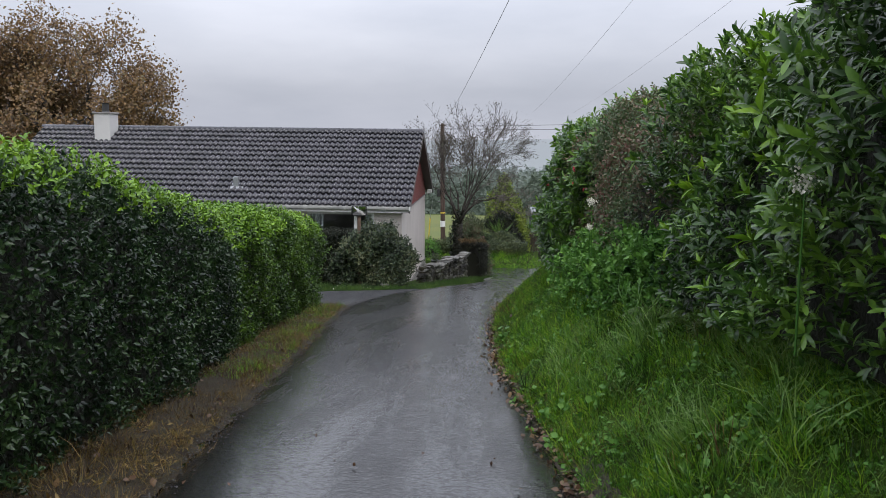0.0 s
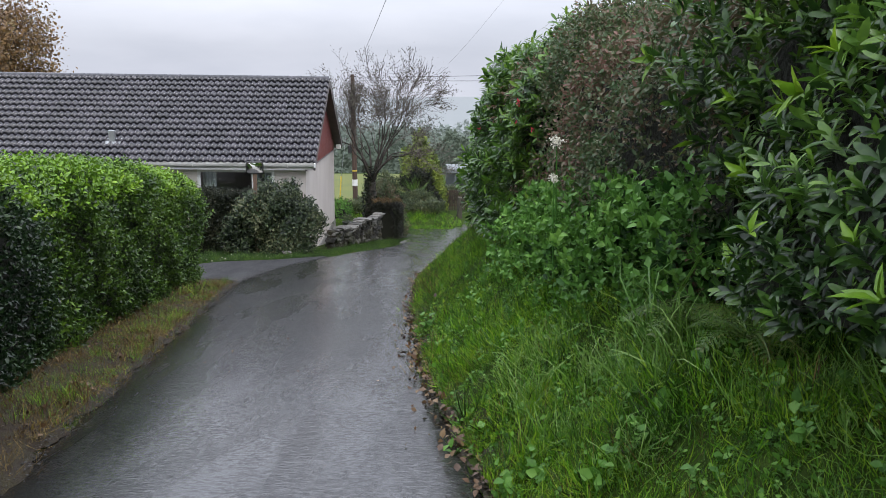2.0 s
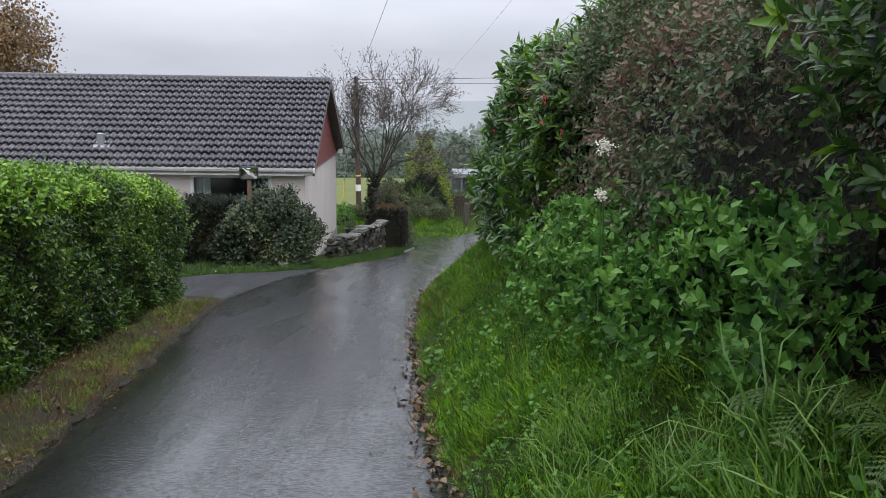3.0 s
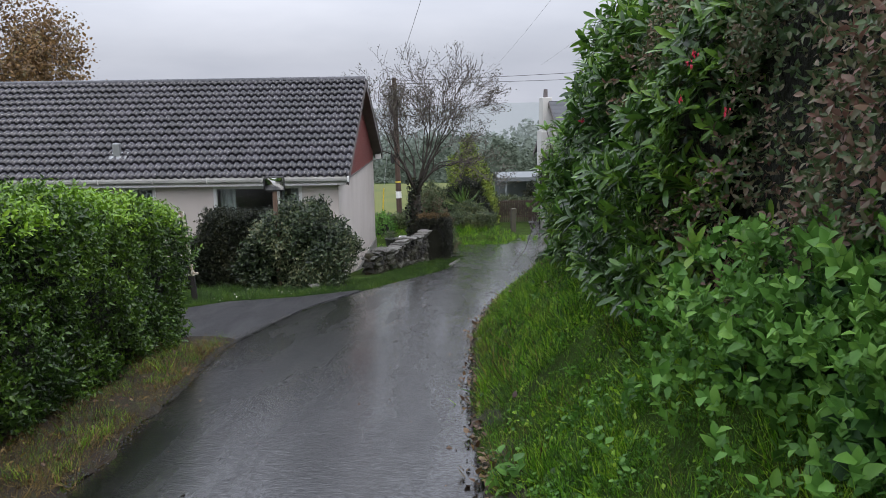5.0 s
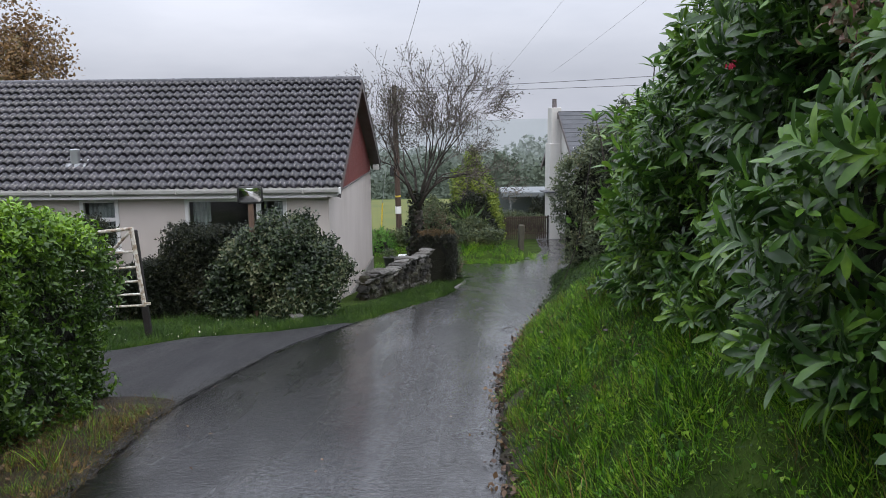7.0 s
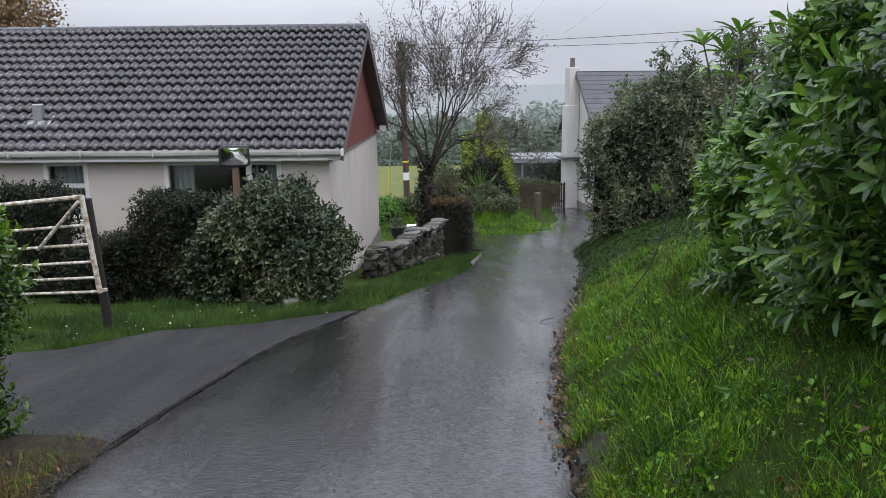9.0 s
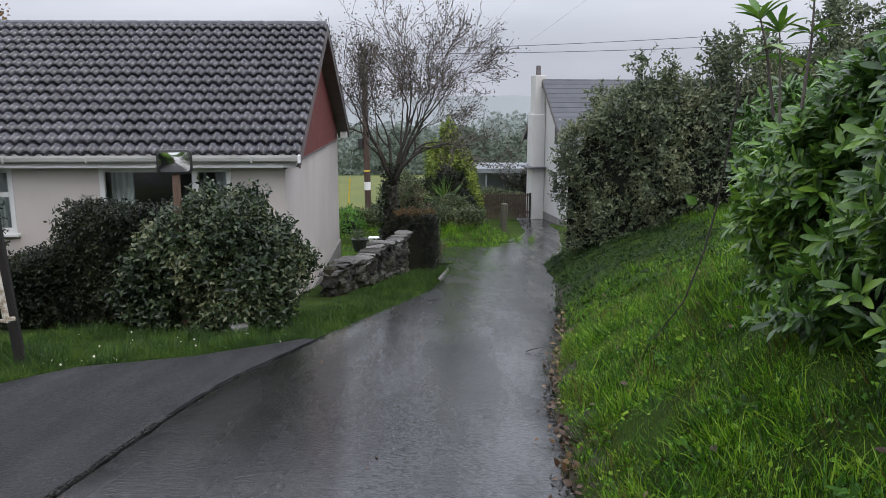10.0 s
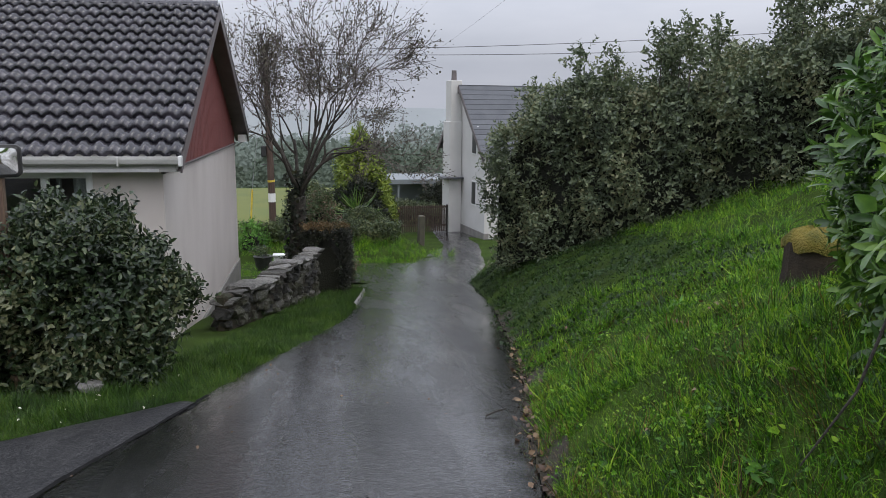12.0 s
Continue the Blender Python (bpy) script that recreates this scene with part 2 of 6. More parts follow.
COPING = material("lichened_stone", [(0.02, 0.02, 0.017), (0.07, 0.068, 0.06), (0.17, 0.165, 0.15), (0.26, 0.255, 0.24)], 0.6, 6.0, 0.7, 40.0, "object", 0.0, 0.4, dist=0.02)
MOSS = material("yellow_moss", [(0.05, 0.06, 0.01), (0.14, 0.12, 0.015), (0.22, 0.16, 0.03)], 0.95, 9.0, 0.9, 60.0, dist=0.03)
STUMP = material("stump_wood", [(0.012, 0.009, 0.006), (0.05, 0.034, 0.018)], 0.85, 6.0, 0.6, 50.0)
KERB = material("concrete_kerb", [(0.11, 0.105, 0.10), (0.21, 0.20, 0.19)], 0.6, 5.0, 0.4, 60.0)
METAL = material("grey_metal", [(0.30, 0.31, 0.32), (0.45, 0.46, 0.47)], 0.35, 3.0, 0.1, metal=0.7)
GRIT = material("asphalt_grit", [(0.02, 0.02, 0.02), (0.05, 0.049, 0.047), (0.10, 0.096, 0.092)], 0.6, 40.0, 0.3, 60.0, "island", 0.0, 0.4)
SHEET = material("pale_sheet_roof", [(0.13, 0.15, 0.155), (0.19, 0.21, 0.215)], 0.5, 0.6, 0.1)
CABLE = material("black_cable", [(0.05, 0.05, 0.055), (0.09, 0.09, 0.095)], 0.6)
YELLOW = material("yellow_plate", [(0.55, 0.40, 0.05), (0.62, 0.46, 0.06)], 0.5)
WHITE_PLATE = material("white_plate", [(0.7, 0.7, 0.68), (0.76, 0.76, 0.74)], 0.5)
MOSSY_POST = material("mossy_grey_post", [(0.03, 0.03, 0.022), (0.075, 0.068, 0.05), (0.06, 0.07, 0.03)], 0.85, 6.0, 0.6, 50.0, stretch=(5, 5, 0.7), dist=0.01)
TAR = material("tar_joint", [(0.006, 0.006, 0.006), (0.016, 0.016, 0.016)], 0.95, 20.0, 0.6, 60.0, spec=0.05)
# near-black: the shade among inner twigs is put into the colour
DARK_CORE = material("hedge_inner_shade", [(0.006, 0.007, 0.004), (0.016, 0.017, 0.008)], 0.95, 6.0, 0.8, 30.0, dist=0.05)

PRIVET_DARK = leafy("privet_leaf", [(0.007, 0.018, 0.008), (0.014, 0.034, 0.012), (0.028, 0.062, 0.017), (0.055, 0.100, 0.030)], 0.32)
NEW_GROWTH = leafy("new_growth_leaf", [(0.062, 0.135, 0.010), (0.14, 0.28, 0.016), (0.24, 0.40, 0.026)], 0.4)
PRIVET_LIGHT = leafy("young_hedge_leaf", [(0.012, 0.030, 0.006), (0.030, 0.070, 0.010), (0.066, 0.14, 0.016), (0.13, 0.23, 0.026)], 0.38)
LAUREL = leafy("laurel_leaf", [(0.013, 0.034, 0.009), (0.033, 0.084, 0.015), (0.076, 0.165, 0.023), (0.155, 0.29, 0.035)], 0.3)
RHODO = leafy("rhododendron_leaf", [(0.024, 0.058, 0.014), (0.052, 0.122, 0.022), (0.100, 0.21, 0.028), (0.20, 0.34, 0.042)], 0.28)
BROWN_LEAF = leafy("russet_shrub_leaf", [(0.045, 0.085, 0.030), (0.080, 0.130, 0.048), (0.130, 0.115, 0.062), (0.20, 0.105, 0.080)], 0.5)
NETTLE = leafy("nettle_leaf", [(0.018, 0.060, 0.013), (0.044, 0.130, 0.023), (0.090, 0.225, 0.038)], 0.5, spread=0.75, spec=0.3)
NETTLE_TOP = leafy("young_nettle_leaf", [(0.05, 0.13, 0.022), (0.09, 0.22, 0.035), (0.15, 0.30, 0.05)], 0.5, spec=0.3)
SHADE_LEAF = leafy("hedge_shade_leaf", [(0.010, 0.022, 0.007), (0.020, 0.045, 0.010), (0.038, 0.075, 0.016)], 0.5, spec=0.25)
RED_TIP = leafy("rusty_hedge_tip", [(0.05, 0.055, 0.02), (0.11, 0.075, 0.03), (0.15, 0.09, 0.04)], 0.5, spec=0.3)
BOX_LEAF = leafy("dark_box_leaf", [(0.005, 0.006, 0.004), (0.010, 0.013, 0.007), (0.018, 0.022, 0.011), (0.04, 0.04, 0.022)], 0.45)
DARK_SHRUB = leafy("dark_shrub_leaf", [(0.005, 0.008, 0.004), (0.010, 0.015, 0.007), (0.019, 0.026, 0.012), (0.055, 0.055, 0.026)], 0.45, spec=0.3)
EVERGREEN = leafy("grey_green_shrub_leaf", [(0.009, 0.017, 0.008), (0.022, 0.040, 0.016), (0.050, 0.080, 0.030), (0.150, 0.160, 0.080)], 0.4)
FAR_HEDGE = leafy("mixed_hedge_leaf", [(0.045, 0.064, 0.038), (0.095, 0.124, 0.068), (0.150, 0.185, 0.095), (0.210, 0.210, 0.110)], 0.5, spread=0.4)
GARDEN_LEAF = leafy("garden_shrub_leaf", [(0.020, 0.034, 0.014), (0.045, 0.070, 0.026), (0.085, 0.115, 0.040), (0.140, 0.140, 0.055)], 0.5)
OAK_LEAF = leafy("autumn_oak_leaf", [(0.110, 0.080, 0.055), (0.190, 0.120, 0.060), (0.260, 0.150, 0.055), (0.190, 0.160, 0.080)], 0.6)
THORN_LEAF = leafy("dull_thorn_leaf", [(0.050, 0.050, 0.035), (0.085, 0.080, 0.055), (0.130, 0.120, 0.085)], 0.6)
GOLD_CONIFER = leafy("golden_conifer_spray", [(0.070, 0.115, 0.016), (0.150, 0.210, 0.024), (0.260, 0.320, 0.042)], 0.6)
GRASS = leafy("grass_blade", [(0.016, 0.054, 0.003), (0.054, 0.175, 0.005), (0.125, 0.32, 0.009), (0.28, 0.44, 0.03)], 0.5, 0.3, 0.75, 2.6)
# darker copy of the grass: shade by bush and hedge put into its colour
GRASS_SHADED = leafy("shaded_grass_blade", [(0.008, 0.023, 0.002), (0.022, 0.062, 0.004), (0.044, 0.110, 0.007), (0.10, 0.16, 0.018)], 0.55, 0.25, scale=2.2)
GRASS_DRY = leafy("dry_grass_blade", [(0.028, 0.015, 0.005), (0.095, 0.052, 0.014), (0.110, 0.090, 0.014), (0.24, 0.165, 0.055)], 0.6, 0.2, 0.75)
LONG_GRASS = leafy("wet_long_grass", [(0.070, 0.170, 0.020), (0.150, 0.290, 0.048), (0.260, 0.400, 0.110)], 0.4, 0.3)
FERN = leafy("fern_frond", [(0.040, 0.090, 0.014), (0.075, 0.150, 0.022), (0.140, 0.160, 0.035)], 0.5, 0.3)
PETAL_WHITE = leafy("cream_petal", [(0.55, 0.53, 0.42), (0.72, 0.70, 0.60)], 0.6, 0.2)
PETAL_RED = leafy("fuchsia_petal", [(0.45, 0.02, 0.05), (0.62, 0.04, 0.09)], 0.5, 0.2)
DEAD_LEAF = leafy("fallen_leaf", [(0.05, 0.025, 0.015), (0.11, 0.06, 0.03), (0.20, 0.13, 0.06)], 0.5, 0.1)
YELLOW_LEAF = leafy("yellowing_leaf", [(0.28, 0.26, 0.05), (0.38, 0.34, 0.08)], 0.5, 0.2)


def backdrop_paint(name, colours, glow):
    """Distance, with the mist put into a pale colour and a glow."""
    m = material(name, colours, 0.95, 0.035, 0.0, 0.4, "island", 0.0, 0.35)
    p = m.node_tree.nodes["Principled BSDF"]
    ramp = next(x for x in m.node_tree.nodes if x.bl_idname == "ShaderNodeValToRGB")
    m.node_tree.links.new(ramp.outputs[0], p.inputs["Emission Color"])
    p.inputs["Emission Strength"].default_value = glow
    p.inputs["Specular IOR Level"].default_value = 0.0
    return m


# painted mist: each farther layer is paler and glows more
WOODS_NEAR = backdrop_paint("woods_painted_mist", [(0.062, 0.080, 0.064), (0.085, 0.105, 0.078)], 0.3)
WOODS_MID = backdrop_paint("mid_woods_painted_mist", [(0.095, 0.116, 0.104), (0.115, 0.138, 0.118)], 0.42)
WOODS_FAR = backdrop_paint("far_woods_painted_mist", [(0.13, 0.155, 0.15), (0.165, 0.19, 0.18)], 0.5)
HILL = backdrop_paint("hill_painted_cloud", [(0.30, 0.325, 0.355), (0.33, 0.355, 0.385)], 0.5)

# ---- mesh helpers ----
rng = np.random.default_rng(7)


def mesh_np(name, V, F, smooth=False):
    """A mesh from arrays of corners and equal-sided faces."""
    V, F = np.asarray(V, np.float32), np.asarray(F, np.int32)
    me = bpy.data.meshes.new(name)
    me.vertices.add(len(V))
    me.vertices.foreach_set("co", V.ravel())
    me.loops.add(F.size)
    me.loops.foreach_set("vertex_index", F.ravel())
    me.polygons.add(len(F))
    me.polygons.foreach_set("loop_start", np.arange(0, F.size, F.shape[1], dtype=np.int32))
    me.update(calc_edges=True)
    me.validate()
    if smooth:
        me.polygons.foreach_set("use_smooth", np.ones(len(F), bool))
    return me


class Shape:
    """Collects boxes, tubes and sheets into one mesh."""

    def __init__(self):
        self.v, self.f = [], []

    def add(self, verts, faces):
        k = len(self.v)
        self.v += [tuple(v) for v in verts]
        self.f += [tuple(i + k for i in f) for f in faces]
        return self

    def box(self, x0, y0, z0, x1, y1, z1, bev=0.0, m=None):
        """A box with bevelled edges, turned by m."""
        c, h = Vector(((x0 + x1) / 2, (y0 + y1) / 2, (z0 + z1) / 2)), Vector((abs(x1 - x0) / 2, abs(y1 - y0) / 2, abs(z1 - z0) / 2))
        bm = bmesh.new()
        bmesh.ops.create_cube(bm, size=2)
        for v in bm.verts:
            v.co = Vector((v.co.x * h.x, v.co.y * h.y, v.co.z * h.z))
        if bev:
            bmesh.ops.bevel(bm, geom=list(bm.edges), offset=min(bev, 0.45 * min(h) * 2), segments=1, affect="EDGES", profile=0.5)
        bm.verts.index_update()
        pts = [(m @ (v.co + c)) if m else v.co + c for v in bm.verts]
        self.add(pts, [[v.index for v in f.verts] for f in bm.faces])
        bm.free()
        return self

    def tube(self, points, radii, sides=8, cap=True):
        """A tapered tube along points."""
        P = [Vector(p) for p in points]
        k = len(self.v)
        for i, p in enumerate(P):
            d = (P[min(i + 1, len(P) - 1)] - P[max(i - 1, 0)]).normalized()
            a = d.orthogonal().normalized() if abs(d.z) > 0.99 else d.cross(Vector((0, 0, 1))).normalized()
            b = d.cross(a)
            r = radii[i] if hasattr(radii, "__len__") else radii
            for s in range(sides):
                w = 2 * math.pi * s / sides
                self.v.append(tuple(p + r * (math.cos(w) * a + math.sin(w) * b)))
        for i in range(len(P) - 1):
            for s in range(sides):
                q, r2 = k + i * sides, k + (i + 1) * sides
                self.f.append((q + s, q + (s + 1) % sides, r2 + (s + 1) % sides, r2 + s))
        if cap:
            self.f.append(tuple(k + s for s in reversed(range(sides))))
            self.f.append(tuple(k + (len(P) - 1) * sides + s for s in range(sides)))
        return self

    def mesh(self, name, smooth=False):
        me = bpy.data.meshes.new(name)
        me.from_pydata(self.v, [], self.f)
        me.update()
        if smooth:
            me.polygons.foreach_set("use_smooth", np.ones(len(me.polygons), bool))
        return me


def part(name, shape, mat, parent=None, label="", smooth=False):
    me = shape.mesh(name, smooth) if isinstance(shape, Shape) else shape
    if not me.materials:
        me.materials.append(mat)
    ob = new(name, me)
    if parent is not None:
        ob.parent = parent
    return tagged(ob, label)


def thing(name, label, category, group="", kind="", at=(0, 0, 0), turn=0.0):
    e = new(name)
    e.empty_display_size = 0.2
    e.matrix_world = pose(*at, 0, 0, turn)
    return tagged(e, label, category, group, kind)


def frames_for(N, up_bias, spin, tilt, r):
    """Axes for leaves that grow along N: out along the leaf, across it, and its face."""
    N = N / np.linalg.norm(N, axis=1, keepdims=True)
    R = r.normal(size=N.shape)
    Y = N * up_bias + R * spin + np.array((0, 0, tilt))
    Y /= np.linalg.norm(Y, axis=1, keepdims=True)
    Z = N + 0.35 * r.normal(size=N.shape) + np.array((0, 0, 0.5))
    X = np.cross(Y, Z)
    X /= np.linalg.norm(X, axis=1, keepdims=True) + 1e-9
    Z = np.cross(X, Y)
    return X, Y, Z


def scatter(name, P, N, template, size, r, up_bias=0.5, spin=0.8, tilt=0.1):
    """A mesh of many small leaves or sprigs at P."""
    tv, tf = template
    X, Y, Z = frames_for(N, up_bias, spin, tilt, r)
    s = np.asarray(size).reshape(-1, 1, 1) * (0.65 + 0.7 * r.random(len(P)))[:, None, None]
    V = P[:, None] + s * (tv[None, :, :1] * X[:, None] + tv[None, :, 1:2] * Y[:, None] + tv[None, :, 2:] * Z[:, None])
    F = tf[None] + (np.arange(len(P)) * len(tv))[:, None, None]
    return mesh_np(name, V.reshape(-1, 3), F.reshape(-1, tf.shape[1]), True)


def leaf(width=0.4, fold=0.12, droop=0.2):
    """One leaf, one unit long, folded along its midrib."""
    v = np.array([(0, 0, 0), (-width * 0.5, 0.38, fold), (width * 0.5, 0.38, fold), (0, 0.42, 0), (-width * 0.3, 0.75, fold * 0.6 - droop * 0.5), (width * 0.3, 0.75, fold * 0.6 - droop * 0.5), (0, 1.0, -droop)])
    f = np.array([(0, 3, 1), (0, 2, 3), (1, 3, 4), (2, 5, 3), (4, 3, 6), (3, 5, 6)])
    return v, f


def long_leaf(width=0.27, fold=0.05, droop=0.22):
    """A smooth oblong evergreen leaf, one unit long."""
    w = width * 0.5
    v = np.array([(0, 0, 0), (-w * 0.72, 0.25, fold), (0, 0.25, 0), (w * 0.72, 0.25, fold), (-w, 0.6, fold - droop * 0.25), (0, 0.6, -droop * 0.25), (w, 0.6, fold - droop * 0.25), (-w * 0.66, 0.86, -droop * 0.6), (w * 0.66, 0.86, -droop * 0.6), (0, 1.0, -droop)])
    f = np.array([(0, 2, 1), (0, 3, 2), (1, 2, 5), (1, 5, 4), (2, 3, 6), (2, 6, 5), (4, 5, 7), (5, 6, 8), (7, 5, 8), (7, 8, 9)])
    return v, f


def whorl(count, width, lift, droop=0.25, seed=1, smooth=False):
    """A rosette of long leaves round a shoot that points along y."""
    r = np.random.default_rng(seed)
    lv, lf = long_leaf(width, 0.05, droop) if smooth else leaf(width, 0.06, droop)
    V, F = [], []
    for i in range(count):
        a = 2 * math.pi * i / count + r.normal() * 0.25
        up = lift + r.normal() * 0.18
        out = np.array((math.cos(a) * math.cos(up), math.sin(up), math.sin(a) * math.cos(up)))
        side = np.array((-math.sin(a), 0, math.cos(a)))
        face = np.cross(side, out)
        face = face if face[1] > 0 else -face
        s = 0.75 + 0.4 * r.random()
        V.append(s * (lv[:, :1] * side + lv[:, 1:2] * out + lv[:, 2:] * face))
        F.append(lf + i * len(lv))
    return np.concatenate(V), np.concatenate(F)


def sprig(count, width, seed=2, length=1.0, smooth=False):
    """A twig along y with leaves set along it."""
    r = np.random.default_rng(seed)
    lv, lf = long_leaf(width, 0.04, 0.2) if smooth else leaf(width, 0.1, 0.15)
    V, F = [], []
    for i in range(count):
        a = 2.4 * i + r.normal() * 0.3
        up = 0.7 + 0.3 * r.normal()
        out = np.array((math.cos(a) * math.cos(up), math.sin(up), math.sin(a) * math.cos(up)))
        side = np.array((-math.sin(a), 0, math.cos(a)))
        face = np.cross(side, out)
        face = face if face[1] > 0 else -face
        V.append((0.3 + 0.12 * r.random()) * (lv[:, :1] * side + lv[:, 1:2] * out + lv[:, 2:] * face) + np.array((0, length * i / count, 0)))
        F.append(lf + i * len(lv))
    return np.concatenate(V), np.concatenate(F)


def blade(width=0.05, bend=0.5):
    """A grass blade one unit long along y that bends over along z."""
    v = np.array([(-width, 0, 0), (width, 0, 0), (-width * 0.8, 0.45, bend * 0.12), (width * 0.8, 0.45, bend * 0.12), (-width * 0.5, 0.8, bend * 0.5), (width * 0.5, 0.8, bend * 0.5), (0, 0.95, bend * 0.95)])
    f = np.array([(0, 1, 3), (0, 3, 2), (2, 3, 5), (2, 5, 4), (4, 5, 6)])
    return v, f


LEAF, LEAF_WIDE = leaf(0.5), leaf(0.75, 0.08)
RHODO_SHOOT, LAUREL_SHOOT = sprig(9, 0.27, 3, 0.34, True), sprig(9, 0.30, 5, 0.42, True)
YOUNG_WHORL = whorl(6, 0.3, 0.85, 0.2, 5)
YOUNG_WIDE = sprig(8, 0.62, 6, 0.8)
SPRIG, SPRIG_WIDE = sprig(7, 0.5, 2), sprig(6, 0.8, 4)
BLADE_SHORT = (np.array([(-0.024, 0, 0), (0.024, 0, 0), (-0.018, 0.55, 0.25), (0.018, 0.55, 0.25), (0, 0.85, 0.8)]), np.array([(0, 1, 3), (0, 3, 2), (2, 3, 4)]))
BLADE, BLADE_LONG = blade(0.014, 0.6), (np.array([(-0.009, 0, 0), (0.009, 0, 0), (-0.008, 0.45, 0.10), (0.008, 0.45, 0.10), (-0.006, 0.68, 0.38), (0.006, 0.68, 0.38), (0, 0.66, 0.72)]), blade()[1])

# ---- lie of the land ----
ROAD_Y = [-60, -10, 3, 10.2, 14.6, 17.2, 20.2, 23.4, 35.2, 37.8, 44, 50, 60, 90, 130, 300, 600, 1500]
ROAD_Z = [7.5, 1.35, -0.18, -1.07, -1.66, -1.98, -2.39, -2.8, -4.6, -5.0, -5.6, -5.95, -6.4, -8.8, -12, -27, -31, -31]
EDGE_R_Y = [-10, 4, 6.2, 8.6, 10.4, 13.8, 17.5, 20.7, 22, 24.4, 30, 37, 41.7, 54, 70]
EDGE_R_X = [1.5, 1.4, 1.2, 0.97, 0.77, 0.64, 0.70, 1.03, 1.27, 1.8, 2.66, 3.45, 4.73, 6.7, 9.0]
EDGE_L_Y = [-10, 4, 5.8, 7.4, 9.7, 12.8, 14.7, 17.2, 19.0, 21.0, 22.9, 24.4, 27.6, 30, 35.5, 36.6]
EDGE_L_X = [-1.0, -1.15, -1.30, -1.45, -1.66, -1.98, -2.15, -2.43, -2.30, -2.12, -1.62, -1.28, -0.48, 0.05, 0.56, 0.35]


def eased(y, ys, vs, reach):
    """A rounded line through the corners."""
    o = np.linspace(-2, 2, 21)
    w = np.exp(-0.5 * o * o)
    return sum(wi * np.interp(np.asarray(y, float) + oi * reach, ys, vs) for oi, wi in zip(o, w)) / w.sum()


def fall(y):
    return eased(y, ROAD_Y, ROAD_Z, 1.5)


def edge_r(y):
    return eased(y, EDGE_R_Y, EDGE_R_X, 0.6)


def edge_l(y):
    return eased(y, EDGE_L_Y, EDGE_L_X, 0.5)


def land(x, y):
    """The height of the ground."""
    x, y = np.asarray(x, float), np.asarray(y, float)
    d = np.maximum(x - edge_r(y), 0)
    steep = np.interp(y, [0, 8, 12, 19, 22, 25, 29, 36, 42, 50], [0.75, 0.85, 1.0, 0.92, 0.72, 0.55, 0.7, 0.8, 0.25, 0.03])
    gentle = np.interp(y, [0, 19, 25, 36, 44], [0.22, 0.3, 0.42, 0.3, 0.02])
    h = steep * np.minimum(d, 1.0) + gentle * np.clip(d - 1.0, 0, 6)
    left = np.maximum(edge_l(np.minimum(y, 36)) - x, 0) * (y < 37)
    h = h + 0.06 * np.minimum(left, 0.5) * (y > 22.5)
    island = np.clip((y - 43.25) / 2.2, 0, 1) * np.clip((50 - y) / 3.0, 0, 1) * np.clip((np.interp(y, [43, 47.8], [2.5, 4.0]) - x) / 0.9, 0, 1)
    return fall(y) + h + 0.5 * island * (y > 43.2)


def bumpy(x, y, s, amp):
    return amp * (np.sin(x * s * 1.7 + y * s * 0.6) * np.cos(y * s * 1.3 - x * s * 0.5) + 0.5 * np.sin(x * s * 3.1 - y * s * 2.7))


def sheet(name, xs, ys, height, lift=0.0):
    X, Y = np.meshgrid(xs, ys)
    Z = height(X, Y) + lift
    V = np.stack([X, Y, Z], -1).reshape(-1, 3)
    i = np.arange(len(ys) - 1)[:, None] * len(xs) + np.arange(len(xs) - 1)[None]
    F = np.stack([i, i + 1, i + 1 + len(xs), i + len(xs)], -1).reshape(-1, 4)
    return mesh_np(name, V, F, True)


def strip(name, ys, left, right, cols, lift, wob=0.0):
    """A paved strip between two edges, with worn, uneven borders."""
    u = np.linspace(0, 1, cols)
    Y = np.repeat(np.asarray(ys)[:, None], cols, 1)
    L, R = left(np.asarray(ys)), right(np.asarray(ys))
    if wob:
        L = L + wob * np.array([noise.noise((3.1, y * 3, 0)) + 0.5 * noise.noise((9.1, y * 11, 0)) for y in ys])
        R = R + wob * np.array([noise.noise((7.7, y * 3, 0)) + 0.5 * noise.noise((2.3, y * 11, 0)) for y in ys])
    X = L[:, None] + u[None] * (R - L)[:, None]
    Z = fall(Y) + lift + 0.035 * (1 - (2 * u[None] - 1) ** 2) - 0.02 * (np.abs(2 * u[None] - 1) > 0.999)
    V = np.stack([X, Y, Z], -1).reshape(-1, 3)
    i = np.arange(len(ys) - 1)[:, None] * cols + np.arange(cols - 1)[None]
    F = np.stack([i, i + 1, i + 1 + cols, i + cols], -1).reshape(-1, 4)
    return mesh_np(name, V, F, True)


gx = np.concatenate([-np.geomspace(900, 9, 26), np.arange(-8.5, 10.01, 0.17), np.geomspace(10.5, 900, 26)])
gy = np.concatenate([-np.geomspace(400, 9, 14), np.arange(-8, 46, 0.22), np.geomspace(46.5, 1400, 40)])


def value_noise(x, y, seed):
    """Smooth random values between 0 and 1 over the ground."""
    grid = np.random.default_rng(seed).random((64, 64))
    i, j = np.floor(x).astype(int), np.floor(y).astype(int)
    u, v = x - i, y - j
    u, v = u * u * (3 - 2 * u), v * v * (3 - 2 * v)
    a, b2, c2, d2 = grid[i % 64, j % 64], grid[(i + 1) % 64, j % 64], grid[i % 64, (j + 1) % 64], grid[(i + 1) % 64, (j + 1) % 64]
    return (a * (1 - u) + b2 * u) * (1 - v) + (c2 * (1 - u) + d2 * u) * v


